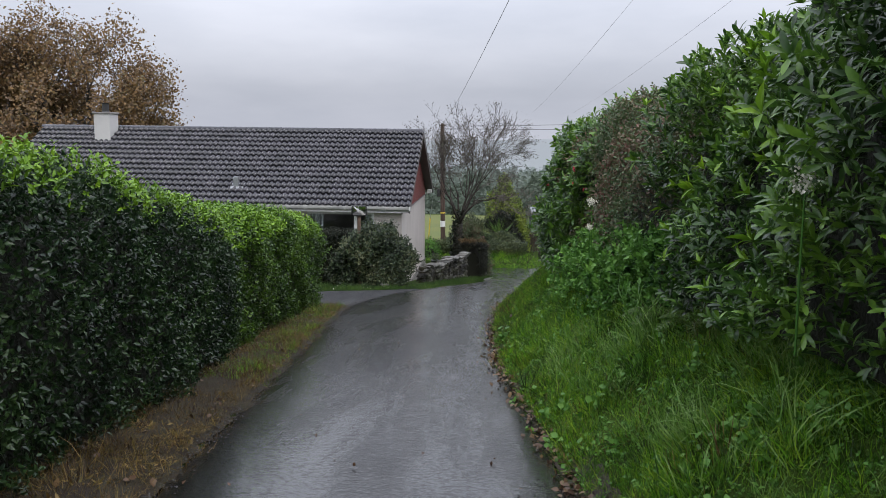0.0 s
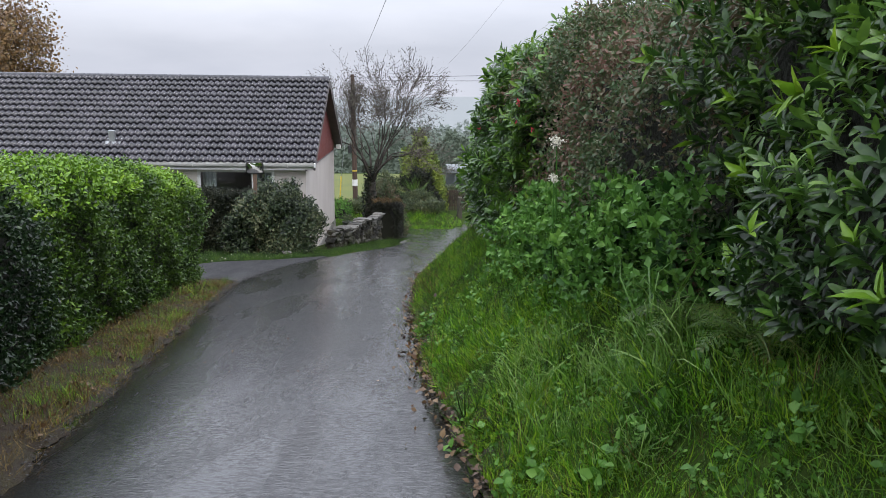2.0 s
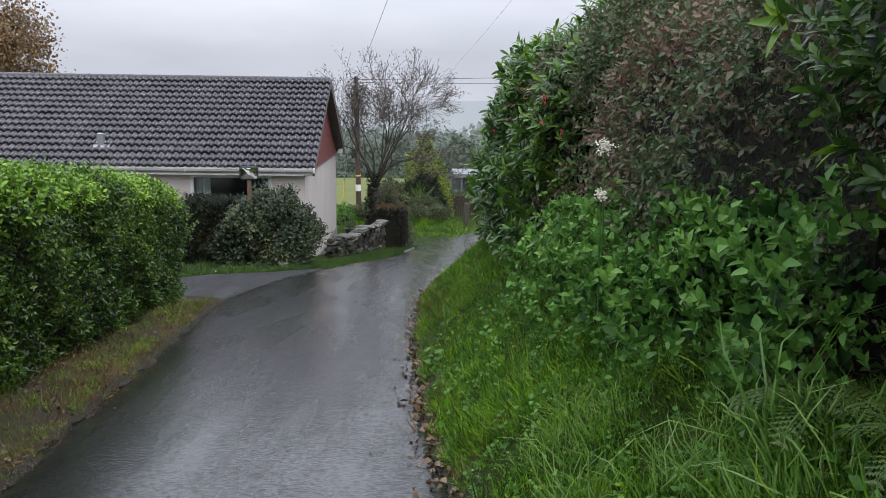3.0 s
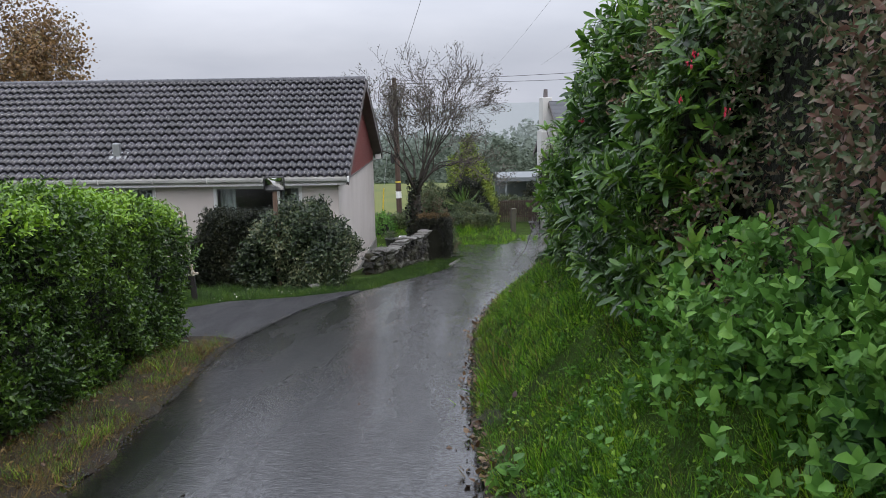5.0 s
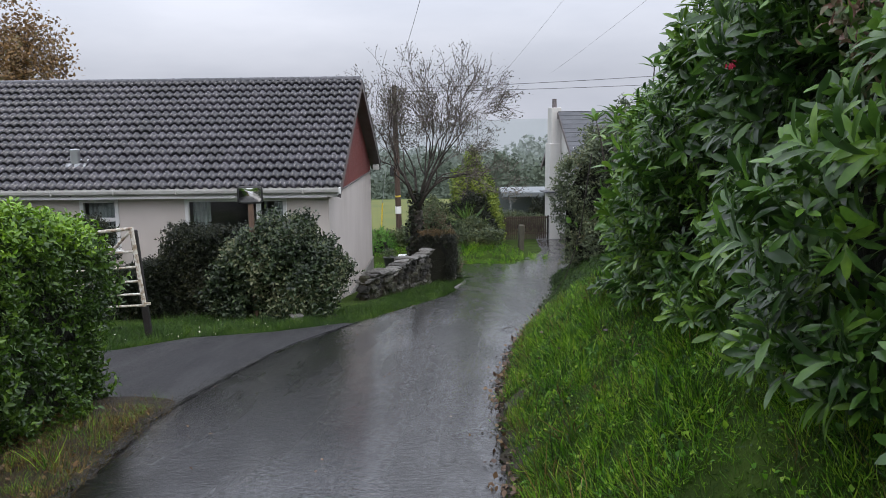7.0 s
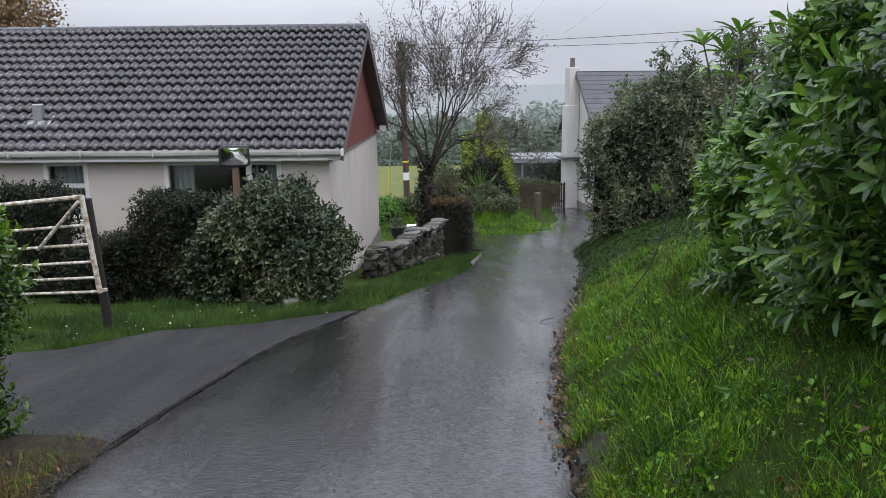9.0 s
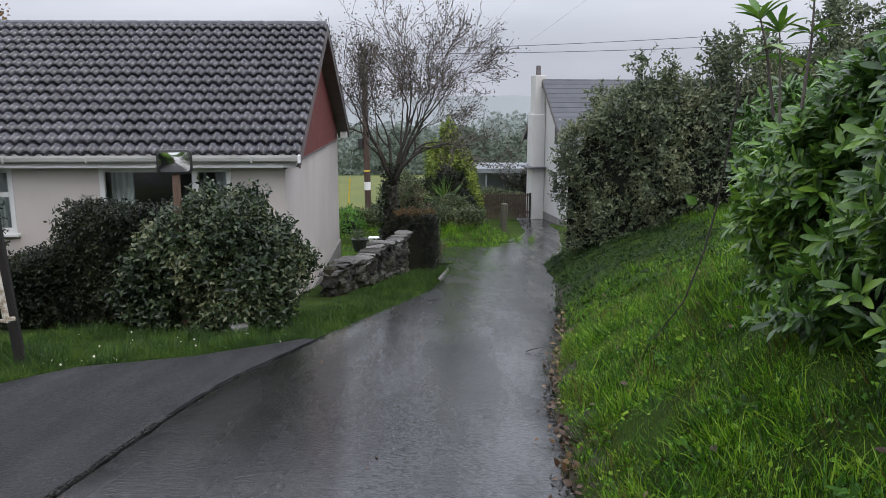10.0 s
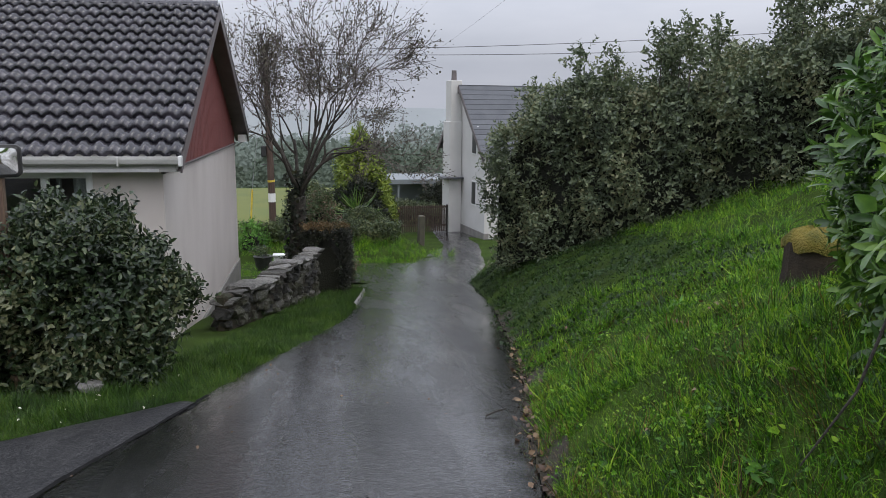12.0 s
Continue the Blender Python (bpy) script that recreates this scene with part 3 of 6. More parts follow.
def ground_height(x, y):
    lumps = 0.16 * (value_noise(x * 1.3, y * 1.3, 21) - 0.5) + 0.11 * (value_noise(x * 3.1, y * 3.1, 22) - 0.5)
    z = land(x, y) + bumpy(x, y, 1.3, 0.02) + lumps * np.clip((x - edge_r(y) - 0.1) / 0.5, 0, 1) * (y < 42)
    on_road = (x > edge_l(y) - 0.02) & (x < edge_r(y)) & (y < 40)
    drive = (y > 17.3) & (y < 44) & (x < edge_r(y))
    return np.where(on_road | drive, fall(y) - 0.05, z)


ground = part("ground", sheet("ground", gx, gy, ground_height), SOIL)
tagged(ground, "sloping ground with short green grass and earth", "ground", kind="structure")

road = part("road", strip("road", np.concatenate([np.arange(-12, 45, 0.06), np.arange(45, 60, 0.5)]), lambda y: np.where(y < 36.6, edge_l(y), np.interp(y, [36.6, 43, 47.8, 55, 60], [0.35, 2.4, 4.06, 4.5, 5.0])), edge_r, 22, 0.0, 0.05), ASPHALT)
tagged(road, "narrow wet asphalt lane running downhill, shiny with rain", "road", kind="structure")


def drive_left(y):
    return np.interp(y, [17.4, 19.0, 20.0, 20.8, 21.9, 22.4, 23.4], [-12, -12, -6.5, -4.45, -3.8, -2.75, -1.66])


drive = part("driveway", strip("driveway", np.arange(17.35, 23.4, 0.05), drive_left, lambda y: edge_l(y) + 0.1, 20, -0.012, 0.03), ASPHALT_DRIVE)
tagged(drive, "dark wet asphalt driveway joining the lane", "driveway", kind="structure")
branch = part("road_branch", sheet("road_branch", np.arange(-0.9, 3.4, 0.3), np.arange(37.6, 43.2, 0.3), lambda x, y: fall(y) + 0 * x, -0.006), ASPHALT)
tagged(branch, "wet asphalt side road at the junction", "road", kind="structure")

# a tarred seam where the driveway meets the lane
seam = Shape()
for i, y in enumerate(np.arange(17.6, 23.6, 0.121)):
    a, b = float(edge_l(y)), float(edge_l(y + 0.12))
    za, zb = float(fall(y)), float(fall(y + 0.12))
    w = 0.022 + 0.03 * noise.noise((y * 3.3, 0, 0))
    seam.add([(a + 0.06 - w, y, za + 0.006), (a + 0.06 + w, y, za + 0.008), (b + 0.06 + w, y + 0.12, zb + 0.008), (b + 0.06 - w, y + 0.12, zb + 0.006)], [(0, 1, 2, 3)])
tagged(part("trim_seam", seam, TAR), "black tarred joint between driveway and lane", "road joint", kind="structure")

# verge of dead grass and litter under the hedge
verge = part("verge", strip("verge", np.arange(-4, 17.75, 0.07), lambda y: edge_l(y) - 0.95, lambda y: edge_l(y) + 0.03, 10, 0.015, 0.13), VERGE)
tagged(verge, "strip of brown dead grass and litter below the hedge", "verge", kind="structure")

field = part("field", sheet("field", np.linspace(-60, 0, 40), np.linspace(54, 132, 40), lambda x, y: fall(y) + 0.08 + 0 * x), FIELD)
tagged(field, "pale yellow-green mown field sloping away", "field", kind="structure")

# ---- bungalow ----
HX0, HX1, HY0, HY1 = -16.9, -2.52, 27.75, 36.1
EAVE, RIDGE, RY, BASE = -0.88, 1.56, 31.92, -4.9
bungalow = thing("bungalow", "single-storey cream rendered bungalow with a dark tiled gable roof", "house", at=(0, 0, 0))


def wall_with_holes(x0, x1, z0, z1, y0, y1, holes):
    """One wall along x from y0 to y1 with openings cut right through."""
    s, ids = Shape(), {}
    xs = sorted({x0, x1, *[h[0] for h in holes], *[h[1] for h in holes]})
    zs = sorted({z0, z1, *[h[2] for h in holes], *[h[3] for h in holes]})

    def vid(p):
        if p not in ids:
            ids[p] = len(s.v)
            s.v.append(p)
        return ids[p]

    def solid(i, k_):
        if not (0 <= i < len(xs) - 1 and 0 <= k_ < len(zs) - 1):
            return False
        mx, mz = (xs[i] + xs[i + 1]) / 2, (zs[k_] + zs[k_ + 1]) / 2
        return not any(h[0] < mx < h[1] and h[2] < mz < h[3] for h in holes)

    def face(*pts):
        s.f.append(tuple(vid(p) for p in pts))

    for i in range(len(xs) - 1):
        for k_ in range(len(zs) - 1):
            if not solid(i, k_):
                continue
            a, b, u, v = xs[i], xs[i + 1], zs[k_], zs[k_ + 1]
            face((a, y0, u), (b, y0, u), (b, y0, v), (a, y0, v))
            face((a, y1, v), (b, y1, v), (b, y1, u), (a, y1, u))
            if not solid(i - 1, k_):
                face((a, y0, u), (a, y0, v), (a, y1, v), (a, y1, u))
            if not solid(i + 1, k_):
                face((b, y0, u), (b, y1, u), (b, y1, v), (b, y0, v))
            if not solid(i, k_ - 1):
                face((a, y0, u), (a, y1, u), (b, y1, u), (b, y0, u))
            if not solid(i, k_ + 1):
                face((a, y0, v), (b, y0, v), (b, y1, v), (a, y1, v))
    return s


WINDOWS = [(-5.68, -3.44, -2.25, -1.12), (-8.0, -7.14, -2.25, -1.12), (-12.6, -11.0, -2.25, -1.12)]
front = part("front_wall", wall_with_holes(HX0, HX1, BASE, -1.0, HY0, HY0 + 0.28, WINDOWS), RENDER_WALL, bungalow, "cream roughcast render")
for x0, x1 in ((HX1 - 0.28, HX1), (HX0, HX0 + 0.28)):
    part("gable_wall", Shape().box(x0, HY0 + 0.28, BASE, x1, HY1, -1.12), RENDER_WALL, bungalow, "rain-streaked cream render")
part("back_wall", Shape().box(HX0 + 0.28, HY1 - 0.28, BASE, HX1 - 0.28, HY1, -1.0), RENDER_WALL, bungalow)
part("plinth", Shape().box(HX1 - 0.2, HY0 - 0.03, BASE, HX1 + 0.035, HY1 + 0.02, -3.92, 0.01), PLINTH, bungalow, "grey cement plinth")
part("inner_floor", Shape().box(HX0 + 0.3, HY0 + 0.3, -3.3, HX1 - 0.3, HY1 - 0.3, -3.2), ROOM, bungalow)
part("inner_partition", Shape().box(HX0 + 0.3, HY0 + 2.6, -3.2, HX1 - 0.3, HY0 + 2.7, -1.0), ROOM, bungalow)
part("soffit", Shape().box(HX0, HY0 - 0.34, -1.10, HX1 + 0.02, HY0 + 0.3, -1.06), UPVC, bungalow)
part("inner_ceiling", Shape().box(HX0 + 0.3, HY0 + 0.32, -1.06, HX1 - 0.3, HY1 - 0.3, -1.0), ROOM, bungalow)
# red boarding in the gable, board by board
SL = (RIDGE - EAVE) / (RY - 27.48)


def roof_z(y):
    return RIDGE - SL * abs(y - RY)


bw = 0.145
part("gable_backing", Shape().add([(HX1 - 0.1, HY0, -1.12), (HX1 - 0.1, HY1, -1.12), (HX1 - 0.1, HY1, roof_z(HY1) - 0.1), (HX1 - 0.1, RY, RIDGE - 0.12), (HX1 - 0.1, HY0, roof_z(HY0) - 0.1)], [(0, 1, 2, 3, 4)]), BLACK, bungalow)
for i in range(int((HY1 - HY0) / bw)):
    y0 = HY0 + i * bw
    y1 = y0 + bw - 0.012
    za, zb = roof_z(y0) - 0.14, roof_z(y1) - 0.14
    s = Shape().add([(HX1 - 0.09, y0, -1.12), (HX1 + 0.01, y0, -1.12), (HX1 + 0.01, y1, -1.12), (HX1 - 0.09, y1, -1.12), (HX1 - 0.09, y0, za), (HX1 + 0.01, y0, za), (HX1 + 0.01, y1, zb), (HX1 - 0.09, y1, zb)], [(0, 1, 2, 3), (7, 6, 5, 4), (1, 5, 6, 2), (0, 4, 5, 1), (2, 6, 7, 3)])
    part("red_board", s, RED_CLAD, bungalow)
part("drip_trim", Shape().box(HX1 - 0.02, HY0 - 0.01, -1.15, HX1 + 0.04, HY1, -1.115, 0.005), BARGE, bungalow)
# fascia, gutter and downpipe stub
part("fascia", Shape().box(HX0 - 0.2, 27.42, -1.10, -2.28, 27.45, -0.86, 0.005), UPVC_OLD, bungalow, "weathered white fascia board")
gut = Shape()
prof = [(0.0, 0.0), (0.0, -0.06), (-0.03, -0.10), (-0.075, -0.11), (-0.115, -0.085), (-0.13, -0.03), (-0.13, 0.01), (-0.12, 0.01), (-0.115, -0.03), (-0.10, -0.07), (-0.07, -0.095), (-0.03, -0.085), (-0.012, -0.055), (-0.012, 0.0)]
for x in (HX0 - 0.2, -2.2):
    gut.v += [(x, 27.42 + p[0], -0.895 + p[1]) for p in prof]
k = len(prof)
gut.f += [(i, (i + 1) % k, k + (i + 1) % k, k + i) for i in range(k)] + [tuple(range(k))[::-1], tuple(range(k, 2 * k))]
part("gutter", gut, UPVC_OLD, bungalow, "pale grey plastic gutter")
for x in np.arange(-16.5, -2.3, 1.35):
    part("gutter_bracket", Shape().box(x, 27.275, -1.015, x + 0.022, 27.425, -0.89, 0.006), UPVC_OLD, bungalow)
part("gutter_end", Shape().box(-2.23, 27.28, -1.02, -2.19, 27.43, -0.88, 0.01), UPVC, bungalow)
part("eave_return", Shape().box(-2.42, 27.45, -1.10, -2.26, 27.75, -0.95, 0.01), UPVC, bungalow)
part("back_eave_box", Shape().box(-2.42, 35.9, -1.10, -2.24, 36.3, -0.93, 0.01), UPVC, bungalow)


def window(x0, x1, z0, z1, y, parent, mull=(), bar=None, name="window"):
    """A casement set in the wall at y: frame, bars, panes, sill and curtains."""
    fr = Shape()
    t = 0.085
    fr.box(x0, y, z0, x0 + t, y + 0.09, z1, 0.006).box(x1 - t, y, z0, x1, y + 0.09, z1, 0.006)
    fr.box(x0 + t, y, z1 - t, x1 - t, y + 0.09, z1, 0.006).box(x0 + t, y, z0, x1 - t, y + 0.09, z0 + t, 0.006)
    w = part(name, fr, UPVC, parent, "white plastic window frame")
    for m_x in mull:
        part("mullion", Shape().box(m_x - 0.05, y + 0.005, z0 + t, m_x + 0.05, y + 0.085, z1 - t, 0.006), UPVC, w)
    if bar:
        part("transom", Shape().box(x0 + t, y + 0.002, bar - 0.04, x1 - t, y + 0.086, bar + 0.04, 0.006), UPVC, w)
    cuts = [x0 + t, *[c for m_x in mull for c in (m_x - 0.05, m_x + 0.05)], x1 - t]
    for a, b in zip(cuts[::2], cuts[1::2]):
        pane = part("pane", Shape().box(a, y + 0.04, z0 + t, b, y + 0.048, z1 - t), GLASS, w)
        pane.visible_shadow = False
    part("sill", Shape().box(x0 - 0.05, y - 0.06, z0 - 0.06, x1 + 0.05, y + 0.08, z0, 0.01), UPVC, w)
    return w


def curtain(x0, x1, y, z0, z1, parent):
    s = Shape()
    xs = np.linspace(x0, x1, max(8, int((x1 - x0) / 0.02)))
    pts = [(x, y + 0.025 * math.sin(x * 55) + 0.01 * math.sin(x * 21)) for x in xs]
    s.v = [(x, yy, z) for x, yy in pts for z in (z0, z1)] + [(x, yy + 0.006, z) for x, yy in pts for z in (z0, z1)]
    n2 = 2 * len(pts)
    for o in (0, n2):
        s.f += [(o + 2 * i, o + 2 * i + 2, o + 2 * i + 3, o + 2 * i + 1) for i in range(len(pts) - 1)]
    return part("curtain", s, CURTAIN, parent, "pale net curtain", True)


w1 = window(-5.68, -3.44, -2.25, -1.12, HY0 - 0.015, bungalow, (-4.06,))
curtain(-5.6, -5.2, HY0 + 0.3, -2.3, -1.15, w1)
curtain(-3.78, -3.52, HY0 + 0.3, -2.3, -1.15, w1)
curtain(-4.0, -3.93, HY0 + 0.3, -2.3, -1.15, w1)
w2 = window(-8.0, -7.14, -2.25, -1.12, HY0 - 0.015, bungalow, (), -1.58)
curtain(-7.92, -7.22, HY0 + 0.3, -2.25, -1.15, w2)
w3 = window(-12.6, -11.0, -2.25, -1.12, HY0 - 0.015, bungalow, (-11.8,))
part("wall_spotlight", Shape().tube([(-8.0, 27.4, -0.99), (-8.0, 27.36, -1.0)], 0.03, 10), BLACK, bungalow)

# roof deck, verges, ridge
deck = Shape()
for s0, y_e in ((1, 27.5), (-1, 36.34)):
    ze = roof_z(y_e)
    a = [(HX0 - 0.2, y_e, ze - 0.06), (-2.24, y_e, ze - 0.06), (-2.24, RY, RIDGE - 0.06), (HX0 - 0.2, RY, RIDGE - 0.06)]
    b = [(p[0], p[1], p[2] - 0.05) for p in a]
    f = [(0, 1, 2, 3), (7, 6, 5, 4), (0, 4, 5, 1), (1, 5, 6, 2), (3, 7, 4, 0)]
    deck.add(a + b, f if s0 > 0 else [t[::-1] for t in f])
roof = part("roof", deck, BLACK, bungalow, "dark grey concrete pantile roof")
for y_e, e_n in ((27.45, 1), (36.38, -1)):
    bb = Shape()
    ze = roof_z(y_e)
    for x0, x1 in ((-2.235, -2.205),):
        pts = [(y_e, ze - 0.02), (RY, RIDGE - 0.02), (RY, RIDGE - 0.24), (y_e, ze - 0.22)]
        bb.v += [(x0, p[0], p[1]) for p in pts] + [(x1, p[0], p[1]) for p in pts]
        bb.f += [(0, 1, 2, 3), (7, 6, 5, 4), (0, 4, 5, 1), (2, 6, 7, 3), (1, 5, 6, 2), (3, 7, 4, 0)]
    part("bargeboard", bb, BARGE, bungalow, "dark brown bargeboard")
    so = Shape().add([(-2.52, y_e, ze - 0.2), (-2.236, y_e, ze - 0.2), (-2.236, RY, RIDGE - 0.2), (-2.52, RY, RIDGE - 0.2), (-2.52, y_e, ze - 0.17), (-2.236, y_e, ze - 0.17), (-2.236, RY, RIDGE - 0.17), (-2.52, RY, RIDGE - 0.17)], [(0, 1, 2, 3), (4, 5, 6, 7), (0, 1, 5, 4)])
    part("verge_soffit", so, BARGE, bungalow)

# pantiles: two rolls each, overlapping course by course
TW, ROWS_N = 0.40, 15
slope_len = math.hypot(RY - 27.42, roof_z(27.42) - RIDGE)
GAUGE = slope_len / ROWS_N
sy, sz = (RY - 27.42) / slope_len, (RIDGE - roof_z(27.42)) / slope_len


def tile_mesh(name):
    """One pantile: x across, laid on the slope, its lower end lifted over the course below."""
    us = np.array((0.0, 0.09, 0.16, 0.21, 0.26, 0.31, 0.36, 0.43, 0.5, 0.59, 0.66, 0.71, 0.76, 0.81, 0.86, 0.93, 1.0))
    ph = (us * 2) % 1.0
    hh = 0.056 * np.sqrt(np.clip(1 - ((ph - 0.52) / 0.27) ** 2, 0, 1)) + 0.002
    V = []
    for v, up in ((0, 0.088), (1.12, 0.004)):
        for u, h in zip(us, hh):
            d, n_ = v * GAUGE, up + h
            V.append((u * TW, d * sy - n_ * sz, d * sz + n_ * sy))
    for u, h in zip(us, hh):
        n_ = 0.088 + h - 0.084
        V.append((u * TW, -n_ * sz, n_ * sy))
    q = len(us)
    F = [(i, i + 1, q + i + 1, q + i) for i in range(q - 1)] + [(2 * q + i, 2 * q + i + 1, i + 1, i) for i in range(q - 1)]
    return np.array(V), np.array(F)


tv, tf = tile_mesh("pantile")
tile_data = mesh_np("pantile", tv, tf, False)
tile_data.materials.append(TILE)
cols = int(round((-2.2 - (HX0 - 0.22)) / TW))
far_v, far_f = [], []
tiles_near = []
for c in range(cols):
    for r_ in range(ROWS_N):
        o = Vector((-2.2 - (c + 1) * TW, 27.42 + r_ * GAUGE * sy, roof_z(27.42) + r_ * GAUGE * sz))
        j = Vector((rng.normal() * 0.0015, 0, rng.normal() * 0.003))
        if c < 20:
            tiles_near.append(o + j)
        else:
            far_f.append(tf + len(far_v) * len(tv))
            far_v.append(tv + np.array(o + j))
far_roof = part("roof_tiling", mesh_np("roof_tiling", np.concatenate(far_v), np.concatenate(far_f)), TILE_FAR, roof)
tagged(far_roof, kind="stuff")
back_s = Shape()
for r_ in range(ROWS_N):
    y0, y1 = 36.42 - r_ * GAUGE * sy, 36.42 - (r_ + 1.05) * GAUGE * sy
    back_s.box(HX0 - 0.2, min(y0, y1), -0.02, -2.2, max(y0, y1), 0.02, 0, Matrix.Translation((0, 0, 0)))
    for i in range(len(back_s.v) - 8, len(back_s.v)):
        x, y, z = back_s.v[i]
        back_s.v[i] = (x, y, roof_z(y) + z + (0.02 if y > (y0 + y1) / 2 else 0))
part("back_slope", back_s, TILE_FAR, roof)
for x in np.arange(HX0 - 0.2, -2.25, 0.45):
    rs = Shape()
    L = min(0.46, -2.19 - x)
    rad = [(math.cos(a) * 0.13, math.sin(a) * 0.09) for a in np.linspace(0, math.pi, 7)]
    for xx, k2 in ((x, 1.0), (x + L, 1.06)):
        rs.v += [(xx, RY + c_ * k2, RIDGE - 0.01 + s_ * k2) for c_, s_ in rad]
    rs.f += [(i, i + 1, 8 + i, 7 + i) for i in range(6)] + [(6, 5, 4, 3, 2, 1, 0), (7, 8, 9, 10, 11, 12, 13)]
    part("ridge_tile", rs, TILE, roof)

chimney = thing("chimney", "white rendered chimney stack with a dark pot", "chimney", at=(-14.25, 31.3, 0))
part("chimney_shaft", Shape().box(-0.31, -0.35, 0.6, 0.31, 0.35, 2.05, 0.02), WHITE_WALL, chimney)
part("cap", Shape().box(-0.35, -0.39, 2.05, 0.35, 0.39, 2.12, 0.015), PLINTH, chimney)
part("chimney_pot", Shape().tube([(0, 0, 2.11), (0, 0, 2.16), (0, 0, 2.42), (0, 0, 2.46)], [0.16, 0.13, 0.12, 0.15], 14), BLACK, chimney)
part("lead_flashing", Shape().box(-0.34, -0.40, 0.58, 0.34, -0.34, 1.02, 0.01), METAL, chimney)
roof_vent = thing("roof_vent", "grey lead-flashed vent pipe on the tiled roof", "vent pipe", at=(-8.27, 28.3, roof_z(28.3)))
part("flashing", Shape().box(-0.26, -0.12, 0.02, 0.26, 0.2, 0.07, 0.02, pose(0, 0, 0, 28.8)), METAL, roof_vent)
part("pipe", Shape().box(-0.09, -0.06, 0.0, 0.09, 0.1, 0.38, 0.02), METAL, roof_vent)

# ---- hedges and shrubs ----
def row_shell(n, ys, face, depth, top, base, r, round_=0.35, seed=0.0, lump=0.12, freq=0.9, end_soft=0.5):
    """Points and outward directions over the outside of a hedge that runs along y; +depth lies away from the lane."""
    y0, y1 = ys
    u = r.random(n)
    v = r.random(n)
    Y = y0 + (y1 - y0) * u
    fx, dp, tz, bz = face(Y), depth(Y), top(Y), base(Y)
    H, W = np.maximum(tz - bz, 0.1), np.abs(dp)
    total = H + W + 0.6 * H
    s = v * total
    sgn = np.sign(dp)
    on_f, on_t = s < H, (s >= H) & (s < H + W)
    z = np.where(on_f, bz + s, np.where(on_t, tz, tz - (s - H - W)))
    x = np.where(on_f, fx, np.where(on_t, fx + sgn * (s - H), fx + dp))
    nx = np.where(on_f, -sgn, np.where(on_t, 0.0, sgn))
    nz = np.where(on_t, 1.0, 0.0)
    # round the shoulders
    tx = np.clip(np.minimum(np.abs(x - fx), np.abs(x - fx - dp)) / round_, 0, 1)
    tzz = np.clip((tz - z) / round_, 0, 1)
    cut_z = round_ * (1 - np.sqrt(np.clip(1 - (1 - tx) ** 2, 0, 1))) * on_t
    cut_x = round_ * (1 - np.sqrt(np.clip(1 - (1 - tzz) ** 2, 0, 1))) * ~on_t
    z = z - cut_z
    x = x + np.where(on_f, sgn, -sgn) * cut_x
    nx = nx - np.where(on_t, np.sign(fx + dp / 2 - x) * (1 - tx), 0)
    nz = nz + np.where(~on_t, 1 - tzz, 0)
    ends = np.minimum(Y - y0, y1 - Y)
    t = np.clip(ends / end_soft, 0, 1)
    pull = (1 - np.sqrt(np.clip(1 - (1 - t) ** 2, 0, 1))) * 0.6
    x = x + (fx + dp / 2 - x) * pull
    z = z - pull * 0.35 * np.clip(z - bz, 0, None)
    ny = np.where(Y - y0 < y1 - Y, -1, 1) * (1 - t) * 1.2
    N = np.stack([nx, ny, nz], -1) + 1e-6
    N /= np.linalg.norm(N, axis=1, keepdims=True)
    P = np.stack([x, Y, z], -1)
    wob = lump * (np.sin(P[:, 1] * freq * 2.1 + seed) * np.cos(P[:, 2] * freq * 2.6 + P[:, 0] * freq + seed * 2) + 0.6 * np.sin(P[:, 1] * freq * 5.3 + P[:, 2] * freq * 4.1 + seed * 3))
    return P + N * wob[:, None], N


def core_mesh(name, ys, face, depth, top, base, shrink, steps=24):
    """Solid stand-in for inner twigs, painted near-black as shade; no daylight shows through."""
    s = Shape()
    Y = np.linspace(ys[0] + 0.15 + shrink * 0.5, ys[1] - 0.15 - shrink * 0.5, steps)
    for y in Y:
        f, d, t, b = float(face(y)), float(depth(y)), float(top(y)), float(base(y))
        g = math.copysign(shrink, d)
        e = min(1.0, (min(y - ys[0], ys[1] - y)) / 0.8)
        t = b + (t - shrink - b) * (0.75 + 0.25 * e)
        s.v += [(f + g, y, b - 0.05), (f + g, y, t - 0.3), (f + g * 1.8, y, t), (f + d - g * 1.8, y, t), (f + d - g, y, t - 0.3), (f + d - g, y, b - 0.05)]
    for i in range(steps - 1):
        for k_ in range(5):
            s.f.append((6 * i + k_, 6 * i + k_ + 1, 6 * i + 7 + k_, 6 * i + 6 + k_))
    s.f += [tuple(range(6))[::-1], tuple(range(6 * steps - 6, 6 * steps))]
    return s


def hedge(name, label, category, ys, face, depth, top, base, mat, template, size, n, seed, shrink=0.16, spread_in=0.10, lump=0.1, freq=0.9, round_=0.35, bias=(0.5, 0.8, 0.1), end_soft=0.5, group=""):
    h = thing(name, label, category, group)
    r = np.random.default_rng(seed)
    P, N = row_shell(n, ys, face, depth, top, base, r, round_, float(seed), lump, freq, end_soft)
    P = P - N * np.abs(r.normal(0, spread_in, len(P)))[:, None]
    part("foliage", scatter("foliage", P, N, template, size, r, *bias), mat, h)
    part("branchwork", core_mesh("branchwork", ys, face, depth, top, base, shrink), DARK_CORE, h, "dark solid core with inner shade painted into its colour")
    return h


